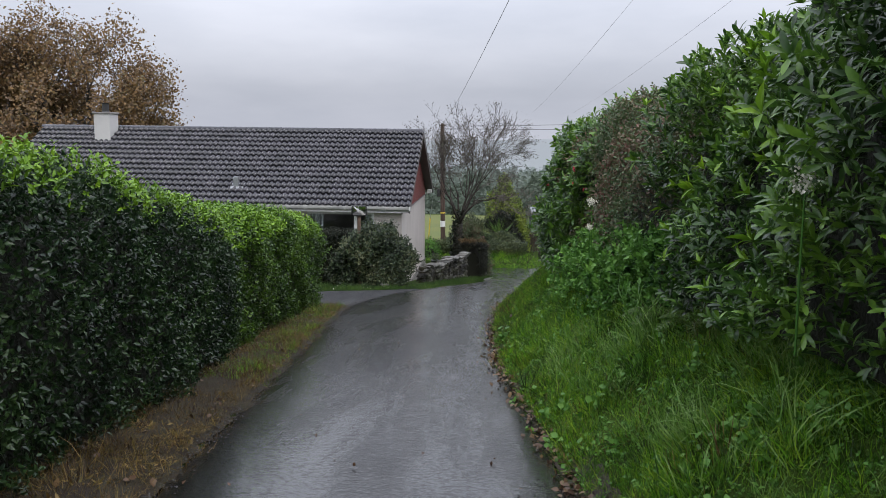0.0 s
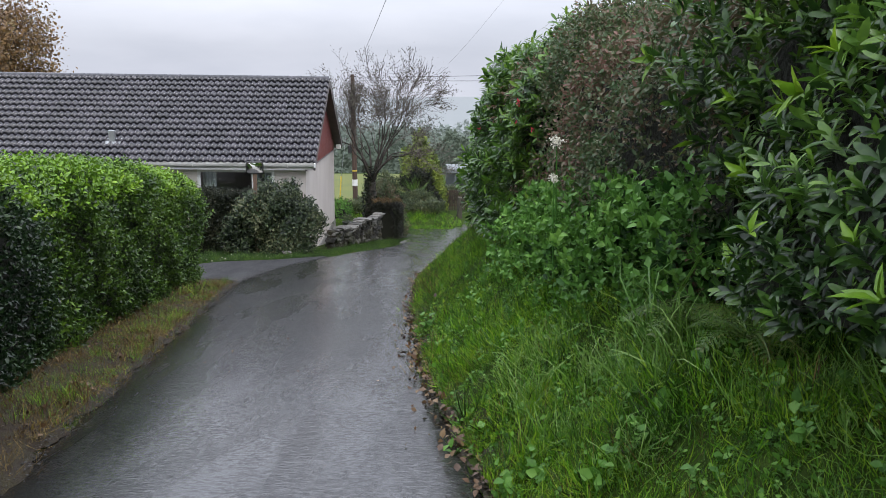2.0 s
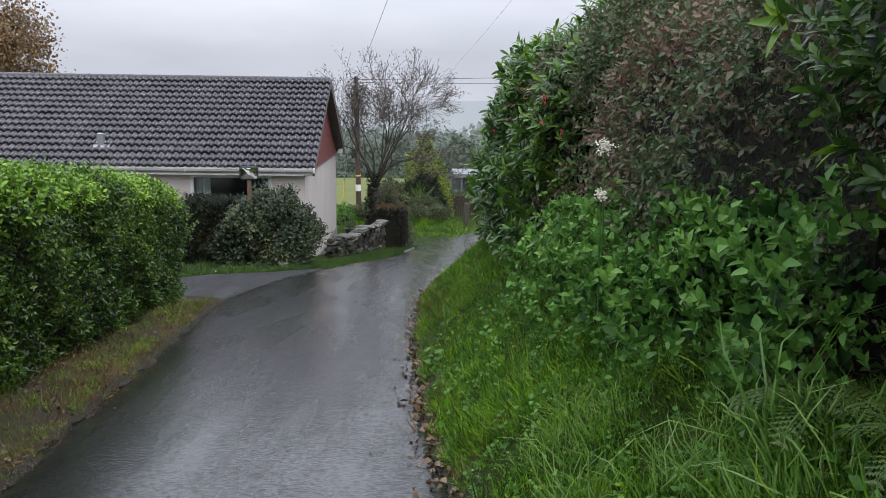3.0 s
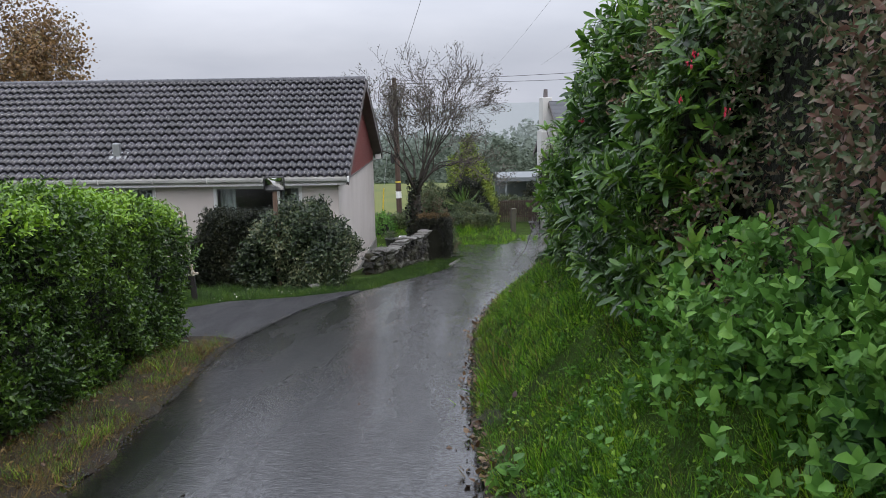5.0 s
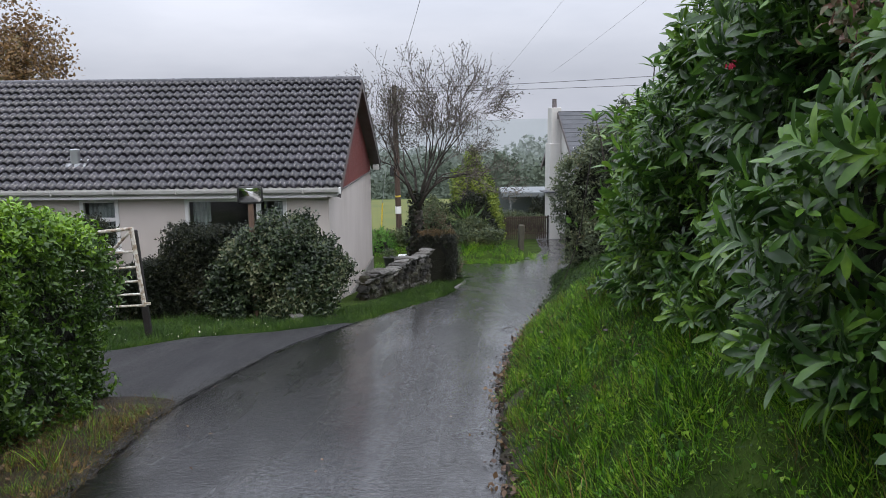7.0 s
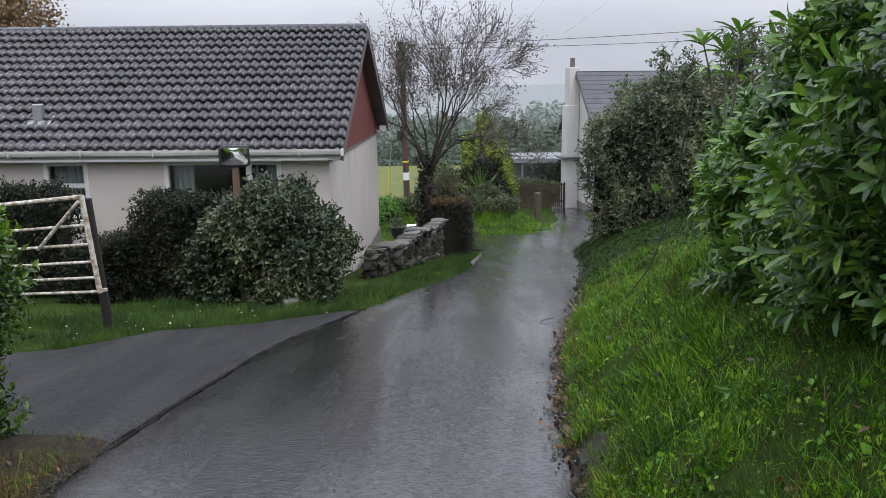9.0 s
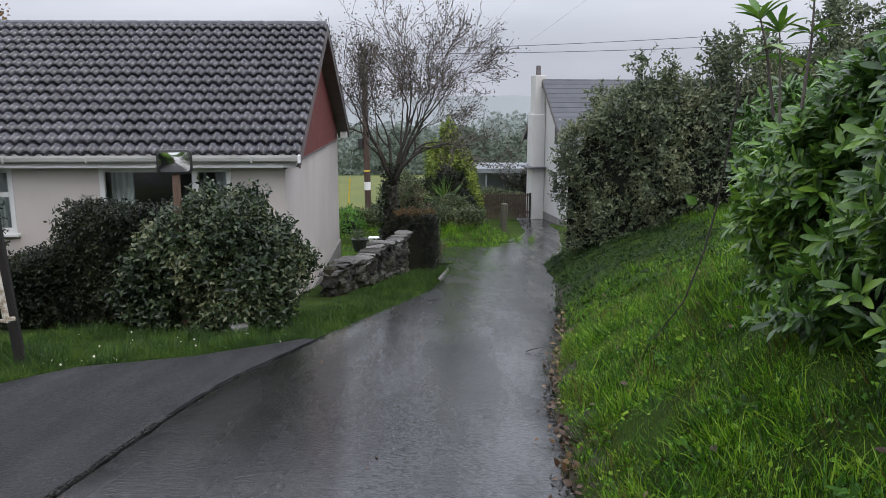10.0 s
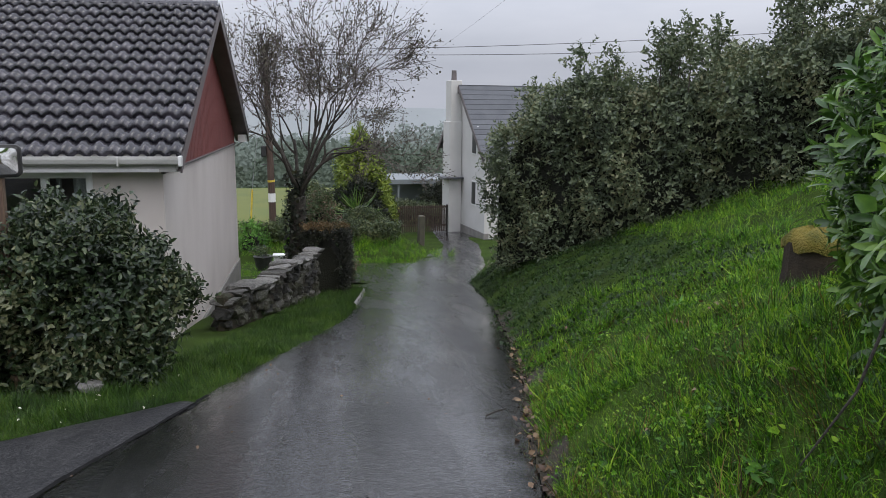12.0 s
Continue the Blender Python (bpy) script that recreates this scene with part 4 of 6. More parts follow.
def curve(*pairs):
    a, b = [p[0] for p in pairs], [p[1] for p in pairs]
    return lambda y: np.interp(y, a, b)


below = lambda x: (lambda y: land(np.full_like(np.asarray(y, float), x), y))
hedge("privet_hedge", "tall clipped dark green privet hedge beside the lane", "hedge", (2.5, 11.5), curve((-3, -1.75), (6, -1.98), (9.6, -2.3), (11.5, -2.62)), curve((0, -1.5), (12, -1.3)), curve((-3, 2.0), (5, 1.52), (6.8, 1.27), (7.5, 1.18), (8.7, 0.95), (9.8, 0.66), (11.2, 0.3)), lambda y: fall(y) + 0.02, PRIVET_DARK, SPRIG, 0.13, 10500, 11, 0.2, 0.09, 0.06)
r9 = np.random.default_rng(99)
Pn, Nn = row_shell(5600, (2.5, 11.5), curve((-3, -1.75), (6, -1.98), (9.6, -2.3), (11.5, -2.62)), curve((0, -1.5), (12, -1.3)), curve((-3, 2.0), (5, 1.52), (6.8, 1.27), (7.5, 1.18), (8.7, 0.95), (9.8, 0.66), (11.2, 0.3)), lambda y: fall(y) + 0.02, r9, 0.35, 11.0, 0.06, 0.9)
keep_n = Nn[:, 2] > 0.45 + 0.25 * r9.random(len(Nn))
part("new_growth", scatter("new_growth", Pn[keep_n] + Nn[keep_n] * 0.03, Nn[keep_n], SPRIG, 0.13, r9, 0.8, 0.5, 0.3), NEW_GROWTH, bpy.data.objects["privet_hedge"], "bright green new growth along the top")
hedge("young_hedge", "bright green clipped hedge ending at the driveway", "hedge", (11.1, 18.1), curve((11, -2.62), (14, -2.8), (18.1, -3.05)), curve((11, -1.4), (18, -1.4)), curve((11, 0.36), (13.3, 0.22), (15, 0.06), (16.5, -0.2), (18, -0.45)), lambda y: fall(y) + 0.02, PRIVET_LIGHT, SPRIG, 0.14, 12000, 12, 0.2, 0.1, 0.11, 1.5)
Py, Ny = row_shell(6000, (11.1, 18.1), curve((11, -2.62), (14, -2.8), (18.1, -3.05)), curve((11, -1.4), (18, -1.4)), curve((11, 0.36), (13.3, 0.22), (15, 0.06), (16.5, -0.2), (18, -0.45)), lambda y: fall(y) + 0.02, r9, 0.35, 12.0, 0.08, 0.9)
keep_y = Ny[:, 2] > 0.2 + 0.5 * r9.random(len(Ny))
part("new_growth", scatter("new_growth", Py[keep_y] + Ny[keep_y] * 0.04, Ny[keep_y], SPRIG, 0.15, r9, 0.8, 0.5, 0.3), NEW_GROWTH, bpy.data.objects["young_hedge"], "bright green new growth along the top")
hedge("laurel_bush", "large glossy dark green laurel on the bank", "shrub", (1.2, 8.3), curve((-2, 2.2), (6, 2.0), (8.3, 2.0)), curve((0, 3.0), (9, 3.0)), curve((-2, 3.7), (3, 3.0), (5, 2.6), (7, 2.3), (8.3, 2.15)), lambda y: land(2.4, y) + 0.18, LAUREL, LAUREL_SHOOT, 0.215, 9500, 13, 0.3, 0.2, 0.2, 0.8, 0.9, (0.6, 0.45, 0.85))
rl = np.random.default_rng(131)
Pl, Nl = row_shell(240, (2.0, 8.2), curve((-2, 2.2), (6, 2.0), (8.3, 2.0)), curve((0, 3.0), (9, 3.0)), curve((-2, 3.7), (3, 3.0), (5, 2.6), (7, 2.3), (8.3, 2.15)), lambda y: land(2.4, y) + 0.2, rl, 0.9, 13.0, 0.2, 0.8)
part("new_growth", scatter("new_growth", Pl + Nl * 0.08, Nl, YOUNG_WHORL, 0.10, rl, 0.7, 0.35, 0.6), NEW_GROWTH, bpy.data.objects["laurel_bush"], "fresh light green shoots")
hedge("russet_shrub", "tangled red-brown shrub with fading leaves", "shrub", (8.0, 13.5), curve((8, 2.05), (13.5, 1.75)), curve((8, 2.5), (13, 2.5)), curve((8, 1.9), (11, 1.95), (13.5, 1.8)), lambda y: land(2.4, y) - 0.1, BROWN_LEAF, SPRIG, 0.115, 11500, 14, 0.3, 0.18, 0.18, 0.9, 0.8)
hedge("rhododendron", "large rhododendron with long glossy green leaves overhanging the bank", "shrub", (12.0, 20.5), curve((11, 1.75), (13, 1.58), (15, 1.66), (17, 1.74), (18.5, 2.0), (19.2, 2.2), (20.5, 2.45)), curve((11, 2.6), (19, 2.2)), curve((11, 1.8), (13, 1.85), (15, 1.65), (16.5, 1.25), (17.5, 0.75), (18.5, 0.42), (19.2, 0.3), (20.5, 0.2)), lambda y: land(1.9, y) + 0.05, RHODO, RHODO_SHOOT, 0.31, 9500, 15, 0.3, 0.2, 0.22, 0.9, 1.0, (0.8, 0.42, 0.5))
NETTLE_FACE = curve((8.3, 2.05), (9.5, 1.85), (11.4, 1.62))
hedge("nettle_patch", "dense patch of green nettles and brambles on the bank", "weeds", (8.3, 11.4), NETTLE_FACE, curve((8, 0.9), (12, 0.9)), curve((8.3, 0.62), (9.8, 0.48), (11.4, 0.2)), lambda y: land(1.9, y) - 0.1, NETTLE, leaf(0.6, 0.08, 0.25), 0.085, 12000, 16, 0.3, 0.16, 0.14, 1.6, 0.4, (0.7, 0.7, 0.4))
rn = np.random.default_rng(161)
yn = rn.uniform(8.0, 11.6, 700)
xn = NETTLE_FACE(yn) + rn.normal(-0.03, 0.15, 700)
zn = land(xn, yn) + 0.05 + rn.random(700) ** 0.8 * np.interp(yn, [8, 11.5], [0.7, 0.55])
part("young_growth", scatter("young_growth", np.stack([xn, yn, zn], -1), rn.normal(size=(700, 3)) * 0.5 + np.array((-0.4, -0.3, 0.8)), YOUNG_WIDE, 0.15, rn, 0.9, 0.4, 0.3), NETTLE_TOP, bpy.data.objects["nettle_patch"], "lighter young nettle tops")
hedge("dark_hedge", "dark clipped garden hedge beside the field gate", "hedge", (0.0, 3.0), lambda y: 0.0 * y, lambda y: 0.9 + 0 * y, curve((0, 1.58), (0.4, 1.64), (1.7, 1.6), (1.9, 0.98), (3.0, 0.85)), lambda y: 0 * y, DARK_SHRUB, SPRIG, 0.13, 6200, 17, 0.2, 0.12, 0.05, 0.9, 0.2).matrix_world = pose(-3.3, 24.6, -3.05, 0, 0, 90)
hedge("round_bush", "rounded grey-green evergreen bush with pale tips", "bush", (0.0, 2.35), lambda y: 0.0 * y, lambda y: 1.6 + 0 * y, curve((0, 1.15), (0.6, 1.55), (1.2, 1.8), (1.7, 1.8), (2.35, 1.2)), lambda y: 0 * y, EVERGREEN, SPRIG, 0.2, 4600, 18, 0.3, 0.2, 0.16, 1.6, 0.8, (0.8, 0.5, 0.2), 1.0).matrix_world = pose(-1.85, 24.2, -3.05, 0, 0, 90)
hedge("garden_hedge", "dark low hedge inside the garden", "hedge", (0.0, 5.0), lambda y: 0.0 * y, lambda y: 0.8 + 0 * y, lambda y: 1.72 + 0 * y, lambda y: 0 * y, DARK_SHRUB, SPRIG, 0.15, 5000, 19, 0.2, 0.1, 0.05).matrix_world = pose(-6.4, 25.3, -3.05, 0, 0, 90)
hedge("mixed_hedge", "tall mixed hedge of dark shrubs on the bank", "hedge", (0.0, 13.0), lambda y: 0 * y, lambda y: -2.5 + 0 * y, curve((0, 2.3), (0.7, 3.1), (1.6, 3.6), (3.5, 3.8), (5, 4.0), (6.5, 4.3), (9, 5.3), (13, 6.6)), lambda y: 0.27 * y - 0.3, FAR_HEDGE, SPRIG, 0.24, 15000, 20, 0.35, 0.2, 0.25, 0.8, 0.8).matrix_world = pose(2.95, 33.75, -3.5, 0, 0, -140.6)
shoots = np.random.default_rng(77)
for i in range(26):
    q = pose(2.95, 33.75, -3.5, 0, 0, -140.6) @ Vector((-shoots.uniform(0.3, 1.8), shoots.uniform(0.8, 12), 0))
    along = math.hypot(q.x - 2.95, q.y - 33.75)
    z0 = -3.5 + float(np.interp(along, [0, 1.6, 5, 13], [2.3, 3.5, 4.1, 6.6])) - 0.3
    hgt = shoots.uniform(0.6, 1.25)
    sh = thing("hedge_shoot", "upright leafy shoot rising above the hedge", "shrub", "hedge shoots", at=(q.x, q.y, z0))
    part("stem", Shape().tube([(0, 0, -0.3), (0.03, 0.02, hgt * 0.6), (0.05, 0.0, hgt)], [0.012, 0.008, 0.004], 5), TWIG, sh)
    hz = shoots.random(60) ** 0.6 * hgt
    part("foliage", scatter("foliage", np.stack([shoots.normal(0, 0.11, 60), shoots.normal(0, 0.11, 60), hz], -1), shoots.normal(size=(60, 3)) + np.array((0, 0, 0.5)), SPRIG, 0.24, shoots), FAR_HEDGE, sh)

# ---- mirror, gate, posts ----
mirror = thing("traffic_mirror", "convex driveway mirror in a black rim on a wooden post", "traffic mirror", at=(-3.36, 24.45, 0))
part("post", Shape().box(-0.045, -0.03, -3.1, 0.045, 0.05, -0.8, 0.01), POST_WOOD, mirror, "mossy reddish wooden post")
rim = Shape()
m_in, m_out = (0.19, 0.125), (0.22, 0.155)


def rounded(hw, hh, rad, k_=5):
    pts = []
    for cx, cy, a0 in ((hw - rad, hh - rad, 0), (-hw + rad, hh - rad, 90), (-hw + rad, -hh + rad, 180), (hw - rad, -hh + rad, 270)):
        pts += [(cx + rad * math.cos(radians(a0 + 90 * i / k_)), cy + rad * math.sin(radians(a0 + 90 * i / k_))) for i in range(k_ + 1)]
    return pts


po, pi_ = rounded(*m_out, 0.06), rounded(*m_in, 0.045)
k = len(po)
rim.v = [(x, -0.06, z) for x, z in po] + [(x, -0.07, z) for x, z in pi_] + [(x, 0.0, z) for x, z in po]
rim.f = [(i, (i + 1) % k, k + (i + 1) % k, k + i) for i in range(k)] + [(2 * k + i, 2 * k + (i + 1) % k, (i + 1) % k, i) for i in range(k)] + [tuple(range(2 * k, 3 * k))]
tiltm = pose(0, 0, -0.74, 2, 0, 12)
rim.v = [tuple(tiltm @ Vector(v)) for v in rim.v]
part("rim", rim, BLACK, mirror)
face = Shape()
for j in range(9):
    for i in range(13):
        x, z = (i / 6 - 1) * m_in[0], (j / 4 - 1) * m_in[1]
        face.v.append(tuple(tiltm @ Vector((x, -0.066 - 0.014 * (1 - (x / 0.2) ** 2) * (1 - (z / 0.14) ** 2), z))))
for j in range(8):
    for i in range(12):
        face.f.append((13 * j + i, 13 * j + i + 1, 13 * j + i + 14, 13 * j + i + 13))
part("mirror_glass", face, MIRROR, mirror, "convex mirror glass", True)

gate = thing("field_gate", "white-painted metal field gate with flaking rust, standing open", "gate", at=(-4.28, 21.75, -2.08), turn=158)
gate.matrix_world = pose(-4.28, 21.75, -2.08, 0, 0, 158) @ pose(0, 0, 0, 0, 7, 0)
gt = lambda a, b, rr=0.024: Shape().tube([a, b], rr, 8)
for i, h in enumerate((0.0, 0.17, 0.36, 0.57, 0.80, 1.13)):
    part("rail", gt((0, 0, h), (2.9, 0, h), 0.017 if i < 5 else 0.025), GATE_PAINT, gate)
part("end_stile", Shape().box(-0.03, -0.02, -0.02, 0.03, 0.02, 1.15, 0.006), GATE_PAINT, gate)
part("far_stile", Shape().box(2.87, -0.02, -0.02, 2.93, 0.02, 1.15, 0.006), GATE_PAINT, gate)
part("brace", gt((0.03, 0.03, 1.08), (0.85, 0.03, 0.55), 0.022), GATE_PAINT, gate, "rusty diagonal brace")
part("latch", Shape().box(-0.12, -0.015, 0.0, 0.0, 0.015, 0.04, 0.005), GATE_PAINT, gate)
gpost = part("gate_post", Shape().box(-0.05, -0.05, 0, 0.05, 0.05, 1.72, 0.012), DARK_POST)
gpost.matrix_world = pose(-4.44, 22.25, float(land(-4.44, 22.25)) - 0.1, 0, -4, 10)
tagged(gpost, "dark tarred wooden gate post leaning slightly", "gate post")

# ---- dry stone wall ----
stone_wall = thing("stone_wall", "low mossy dry-stone wall beside the grass verge", "stone wall")


def stone_mesh(seed):
    bm = bmesh.new()
    bmesh.ops.create_icosphere(bm, subdivisions=2, radius=1)
    for v in bm.verts:
        p = v.co.copy()
        q = Vector([math.copysign(abs(c) ** 0.5, c) for c in p])
        v.co = q * (0.9 + 0.4 * noise.noise(p * 1.3 + Vector((seed * 7.1, 0, 0))))
    me = bpy.data.meshes.new("stone")
    bm.to_mesh(me)
    bm.free()
    me.materials.append(STONE)
    return me


STONES = [stone_mesh(i) for i in range(9)]
COPINGS = [stone_mesh(i + 20) for i in range(5)]
for me_c in COPINGS:
    me_c.materials[0] = COPING
wa, wb = Vector((-1.95, 28.6, 0)), Vector((-0.72, 34.2, 0))
wall_dir = (wb - wa).normalized()
turn_w = math.degrees(math.atan2(wall_dir.y, wall_dir.x))
length_w = (wb - wa).length
def lay(p, length, deep, high, z, roll, name="stone"):
    st = new(name, random.choice(COPINGS if name == "coping_stone" else STONES))
    st.parent = stone_wall
    st.matrix_basis = pose(p.x, p.y, z, random.uniform(-roll, roll), random.uniform(-roll, roll), turn_w + random.uniform(-18, 18)) @ Matrix.Diagonal((length, deep, high, 1))


def crest_at(d):
    return 0.30 + 0.60 * d / length_w + 0.07 * math.sin(d * 2.3)


for course in range(6):
    d = random.uniform(-0.15, 0.0)
    while d < length_w:
        L = random.uniform(0.16, 0.42)
        p = wa + wall_dir * (d + L / 2)
        h = random.uniform(0.075, 0.11)
        if course * 0.155 < crest_at(d) - 0.08:
            lay(p + Vector((random.uniform(-0.06, 0.06), 0, 0)), L * 0.56, random.uniform(0.13, 0.2), h, float(land(p.x, p.y)) + 0.05 + course * 0.155 + random.uniform(-0.03, 0.03), 12)
        d += L * random.uniform(0.92, 1.08)
d = 0.0
while d < length_w:
    L = random.uniform(0.2, 0.46)
    p = wa + wall_dir * (d + L / 2)
    lay(p, L * 0.55, random.uniform(0.2, 0.28), random.uniform(0.05, 0.075), float(land(p.x, p.y)) + crest_at(d) + 0.07, 9, "coping_stone")
    d += L * random.uniform(0.95, 1.1)
core_ob = part("rubble_core", Shape().box(0, -0.1, -0.2, length_w, 0.1, 0.5, 0.05, pose(wa.x, wa.y, 0, 0, 0, turn_w)), EARTH, stone_wall)
for v in core_ob.data.vertices:
    v.co.z += float(land(v.co.x, v.co.y))

# ---- telephone pole and cables ----
pole = thing("telegraph_pole", "brown wooden telegraph pole with white and yellow plates", "utility pole", at=(-2.72, 49.0, 0))
part("shaft", Shape().tube([(0.12, 0, -6.0), (0.05, 0, -2), (0.0, 0, 2.0)], [0.15, 0.135, 0.11], 12), POLE_WOOD, pole)
part("white_plate", Shape().tube([(0.085, 0, -4.1), (0.08, 0, -3.75)], 0.15, 12), WHITE_PLATE, pole)
part("yellow_plate", Shape().tube([(0.075, 0, -3.30), (0.072, 0, -3.22)], 0.146, 12), YELLOW, pole)
part("junction_box", Shape().box(-0.28, -0.12, -2.3, -0.08, 0.06, -1.85, 0.03), BLACK, pole)
part("step_bolt", Shape().tube([(-0.28, 0, -2.6), (0.3, 0, -2.6)], 0.02, 6), BLACK, pole)
part("insulator", Shape().tube([(-0.2, 0, 1.9), (0.2, 0, 1.9)], 0.03, 6), BLACK, pole)


part("stay_wire", Shape().tube([(-0.85, 0.1, -6.0), (-0.68, 0.1, -3.5), (0.0, 0.0, 1.6)], 0.012, 5), METAL, pole)
part("stay_guard", Shape().tube([(-0.82, 0.1, -5.5), (-0.69, 0.1, -3.6)], 0.035, 8), YELLOW, pole, "yellow plastic guard on the stay wire")


def cable(a, b, sag, rr=0.012, label="thin black overhead cable"):
    pts = [tuple(Vector(a).lerp(Vector(b), t) - Vector((0, 0, 4 * sag * t * (1 - t)))) for t in np.linspace(0, 1, 28)]
    return tagged(part("overhead_cable", Shape().tube(pts, rr, 5), CABLE), label, "cable", "overhead cables")


cable((-2.72, 49, 1.9), (3.7, -10, 6.6), 0.5, 0.006)
cable((-2.6, 49, 1.85), (34, 44, 4.3), 0.5, 0.012)
cable((-2.6, 49, 1.7), (34, 45.5, 3.5), 0.5, 0.012)
cable((3.0, 60, 3.0), (5.4, -10, 8.5), 0.6, 0.004)
cable((6.0, 62, 3.0), (8.5, -10, 9.0), 0.6, 0.004)

# ---- trees ----
def grow(name, label, category, base, trunk_h, r0, seed, levels, spread, len0, leaf_mat, template, leaf_size, per_tip, puff, lean=(0, 0), stems=1, gravity=0.0, kids=(3, 4), shrink=0.72, bark=BARK, wiggle=0.14, ang=0.65, bias=(0.0, 0.0), limb_r=0.62):
    """A tree: tapered trunk, forking limbs and many separate leaves at the twigs."""
    tr = thing(name, label, category)
    rr = random.Random(seed)
    wood, fine, tips = Shape(), Shape(), []

    def limb(p, d, length, rad, level):
        pts, rads = [p.copy()], [rad]
        k_ = 4
        for i in range(k_):
            d = (d + Vector((rr.gauss(0, wiggle), rr.gauss(0, wiggle), rr.gauss(0, wiggle) + gravity))).normalized()
            p = p + d * (length / k_)
            pts.append(p.copy())
            rads.append(rad * (1 - 0.4 * (i + 1) / k_))
            if level >= levels - 1:
                tips.append((p.copy(), d.copy()))
        (wood if level < 2 else fine).tube(pts, [max(q, 0.006) for q in rads], 8 if level < 1 else (6 if level < 2 else 3), level == 0)
        if level < levels:
            n_ = rr.randint(*kids)
            for i in range(n_):
                axis = d.orthogonal().normalized()
                axis.rotate(Matrix.Rotation(rr.uniform(0, 2 * math.pi), 3, d))
                a_ = rr.gauss(ang, 0.2) * spread
                nd = d.copy()
                nd.rotate(Matrix.Rotation(a_, 3, axis))
                start = pts[rr.choice((2, 3, 4, 4))] if level > 0 else pts[rr.choice((3, 4, 4))]
                limb(start, nd, length * shrink * rr.uniform(0.75, 1.15), rads[-1] * 0.78, level + 1)

    b = Vector(base)
    top = b + Vector((lean[0], lean[1], trunk_h))
    wood.tube([b - Vector((0, 0, 0.3)), b + Vector((0, 0, 0.15)), b.lerp(top, 0.5) + Vector((rr.gauss(0, 0.05), rr.gauss(0, 0.05), 0)), top], [r0 * 1.5, r0 * 1.15, r0, r0 * 0.92], 12)
    for i in range(stems):
        a_ = 2 * math.pi * i / stems + rr.uniform(-0.3, 0.3)
        limb(top - Vector((0, 0, 0.1)), Vector((math.cos(a_) * 0.55 * spread + bias[0], math.sin(a_) * 0.55 * spread + bias[1], 1)).normalized(), len0 * rr.uniform(0.85, 1.15), r0 * limb_r, 0)
    part("trunk", wood, bark, tr, "", True)
    part("branchwork", fine, TWIG, tr)
    r = np.random.default_rng(seed)
    T = np.array([t[0] for t in tips])
    D = np.array([t[1] for t in tips])
    keep = np.repeat(np.arange(len(T)), per_tip)
    if per_tip < 1:
        keep = np.nonzero(r.random(len(T)) < per_tip)[0]
    P = T[keep] + r.normal(0, puff, (len(keep), 3))
    N = D[keep] + 0.8 * r.normal(size=(len(keep), 3)) + np.array((0, 0, 0.3))
    part("foliage", scatter("foliage", P, N, template, leaf_size, r, 0.6, 0.8, -0.1), leaf_mat, tr)
    return tr


grow("oak_tree", "large spreading tree in brown autumn leaf behind the bungalow", "tree", (-29.8, 56, -6), 4.4, 0.6, 5, 5, 1.12, 3.8, OAK_LEAF, LEAF_WIDE, 0.19, 5, 0.42, stems=6, kids=(3, 4), shrink=0.74, gravity=-0.02)
grow("thorn_tree", "nearly bare twisted thorn tree with a few grey leaves", "tree", (-1.25, 36.4, float(land(-1.25, 36.4))), 2.3, 0.20, 21, 5, 0.42, 1.62, THORN_LEAF, LEAF_WIDE, 0.055, 1, 0.10, lean=(0.2, 0.0), stems=8, kids=(2, 4), shrink=0.78, wiggle=0.18, gravity=0.045, ang=0.85, bias=(0.22, 0.0), limb_r=0.30)
ri = np.random.default_rng(210)
hi, ai = ri.random(900) ** 0.8 * 2.9, ri.uniform(0, 2 * math.pi, 900)
wi = 0.20 + 0.07 * np.sin(hi * 5 + ai * 2)
Pi = np.stack([-1.25 + 0.06 * hi + wi * np.cos(ai), 36.4 + wi * np.sin(ai), float(land(-1.25, 36.4)) + hi], -1)
part("ivy", scatter("ivy", Pi, np.stack([np.cos(ai), np.sin(ai), 0.3 + 0 * ai], -1), LEAF_WIDE, 0.10, ri, 0.5, 0.8, -0.3), DARK_SHRUB, bpy.data.objects["thorn_tree"], "dark ivy clinging to the trunk")

# ---- far garden, white house ----
white_house = thing("white_house", "two-storey white rendered house with a dark slate roof", "house", at=(5.75, 53.0, -6.1), turn=9.5)
WD, WH, WR, WL = 3.05, 3.95, 6.75, 9.0
gw = Shape().add([(0, -WD, 0), (0, WD, 0), (0, WD, WH), (0, 0, WR), (0, -WD, WH), (0.3, -WD, 0), (0.3, WD, 0), (0.3, WD, WH), (0.3, 0, WR), (0.3, -WD, WH)], [(4, 3, 2, 1, 0), (5, 6, 7, 8, 9), (0, 5, 9, 4), (1, 2, 7, 6)])
part("gable_wall", gw, WHITE_WALL, white_house)
part("front_wall", Shape().box(0.3, -WD, 0, WL, -WD + 0.3, WH), WHITE_WALL, white_house)
part("back_wall", Shape().box(0.3, WD - 0.3, 0, WL, WD, WH), WHITE_WALL, white_house)
part("end_wall", Shape().box(WL - 0.3, -WD + 0.3, 0, WL, WD - 0.3, WH), WHITE_WALL, white_house)
part("base_course", Shape().box(-0.04, -WD - 0.04, 0, 0.2, WD, 0.42, 0.01), PLINTH, white_house)
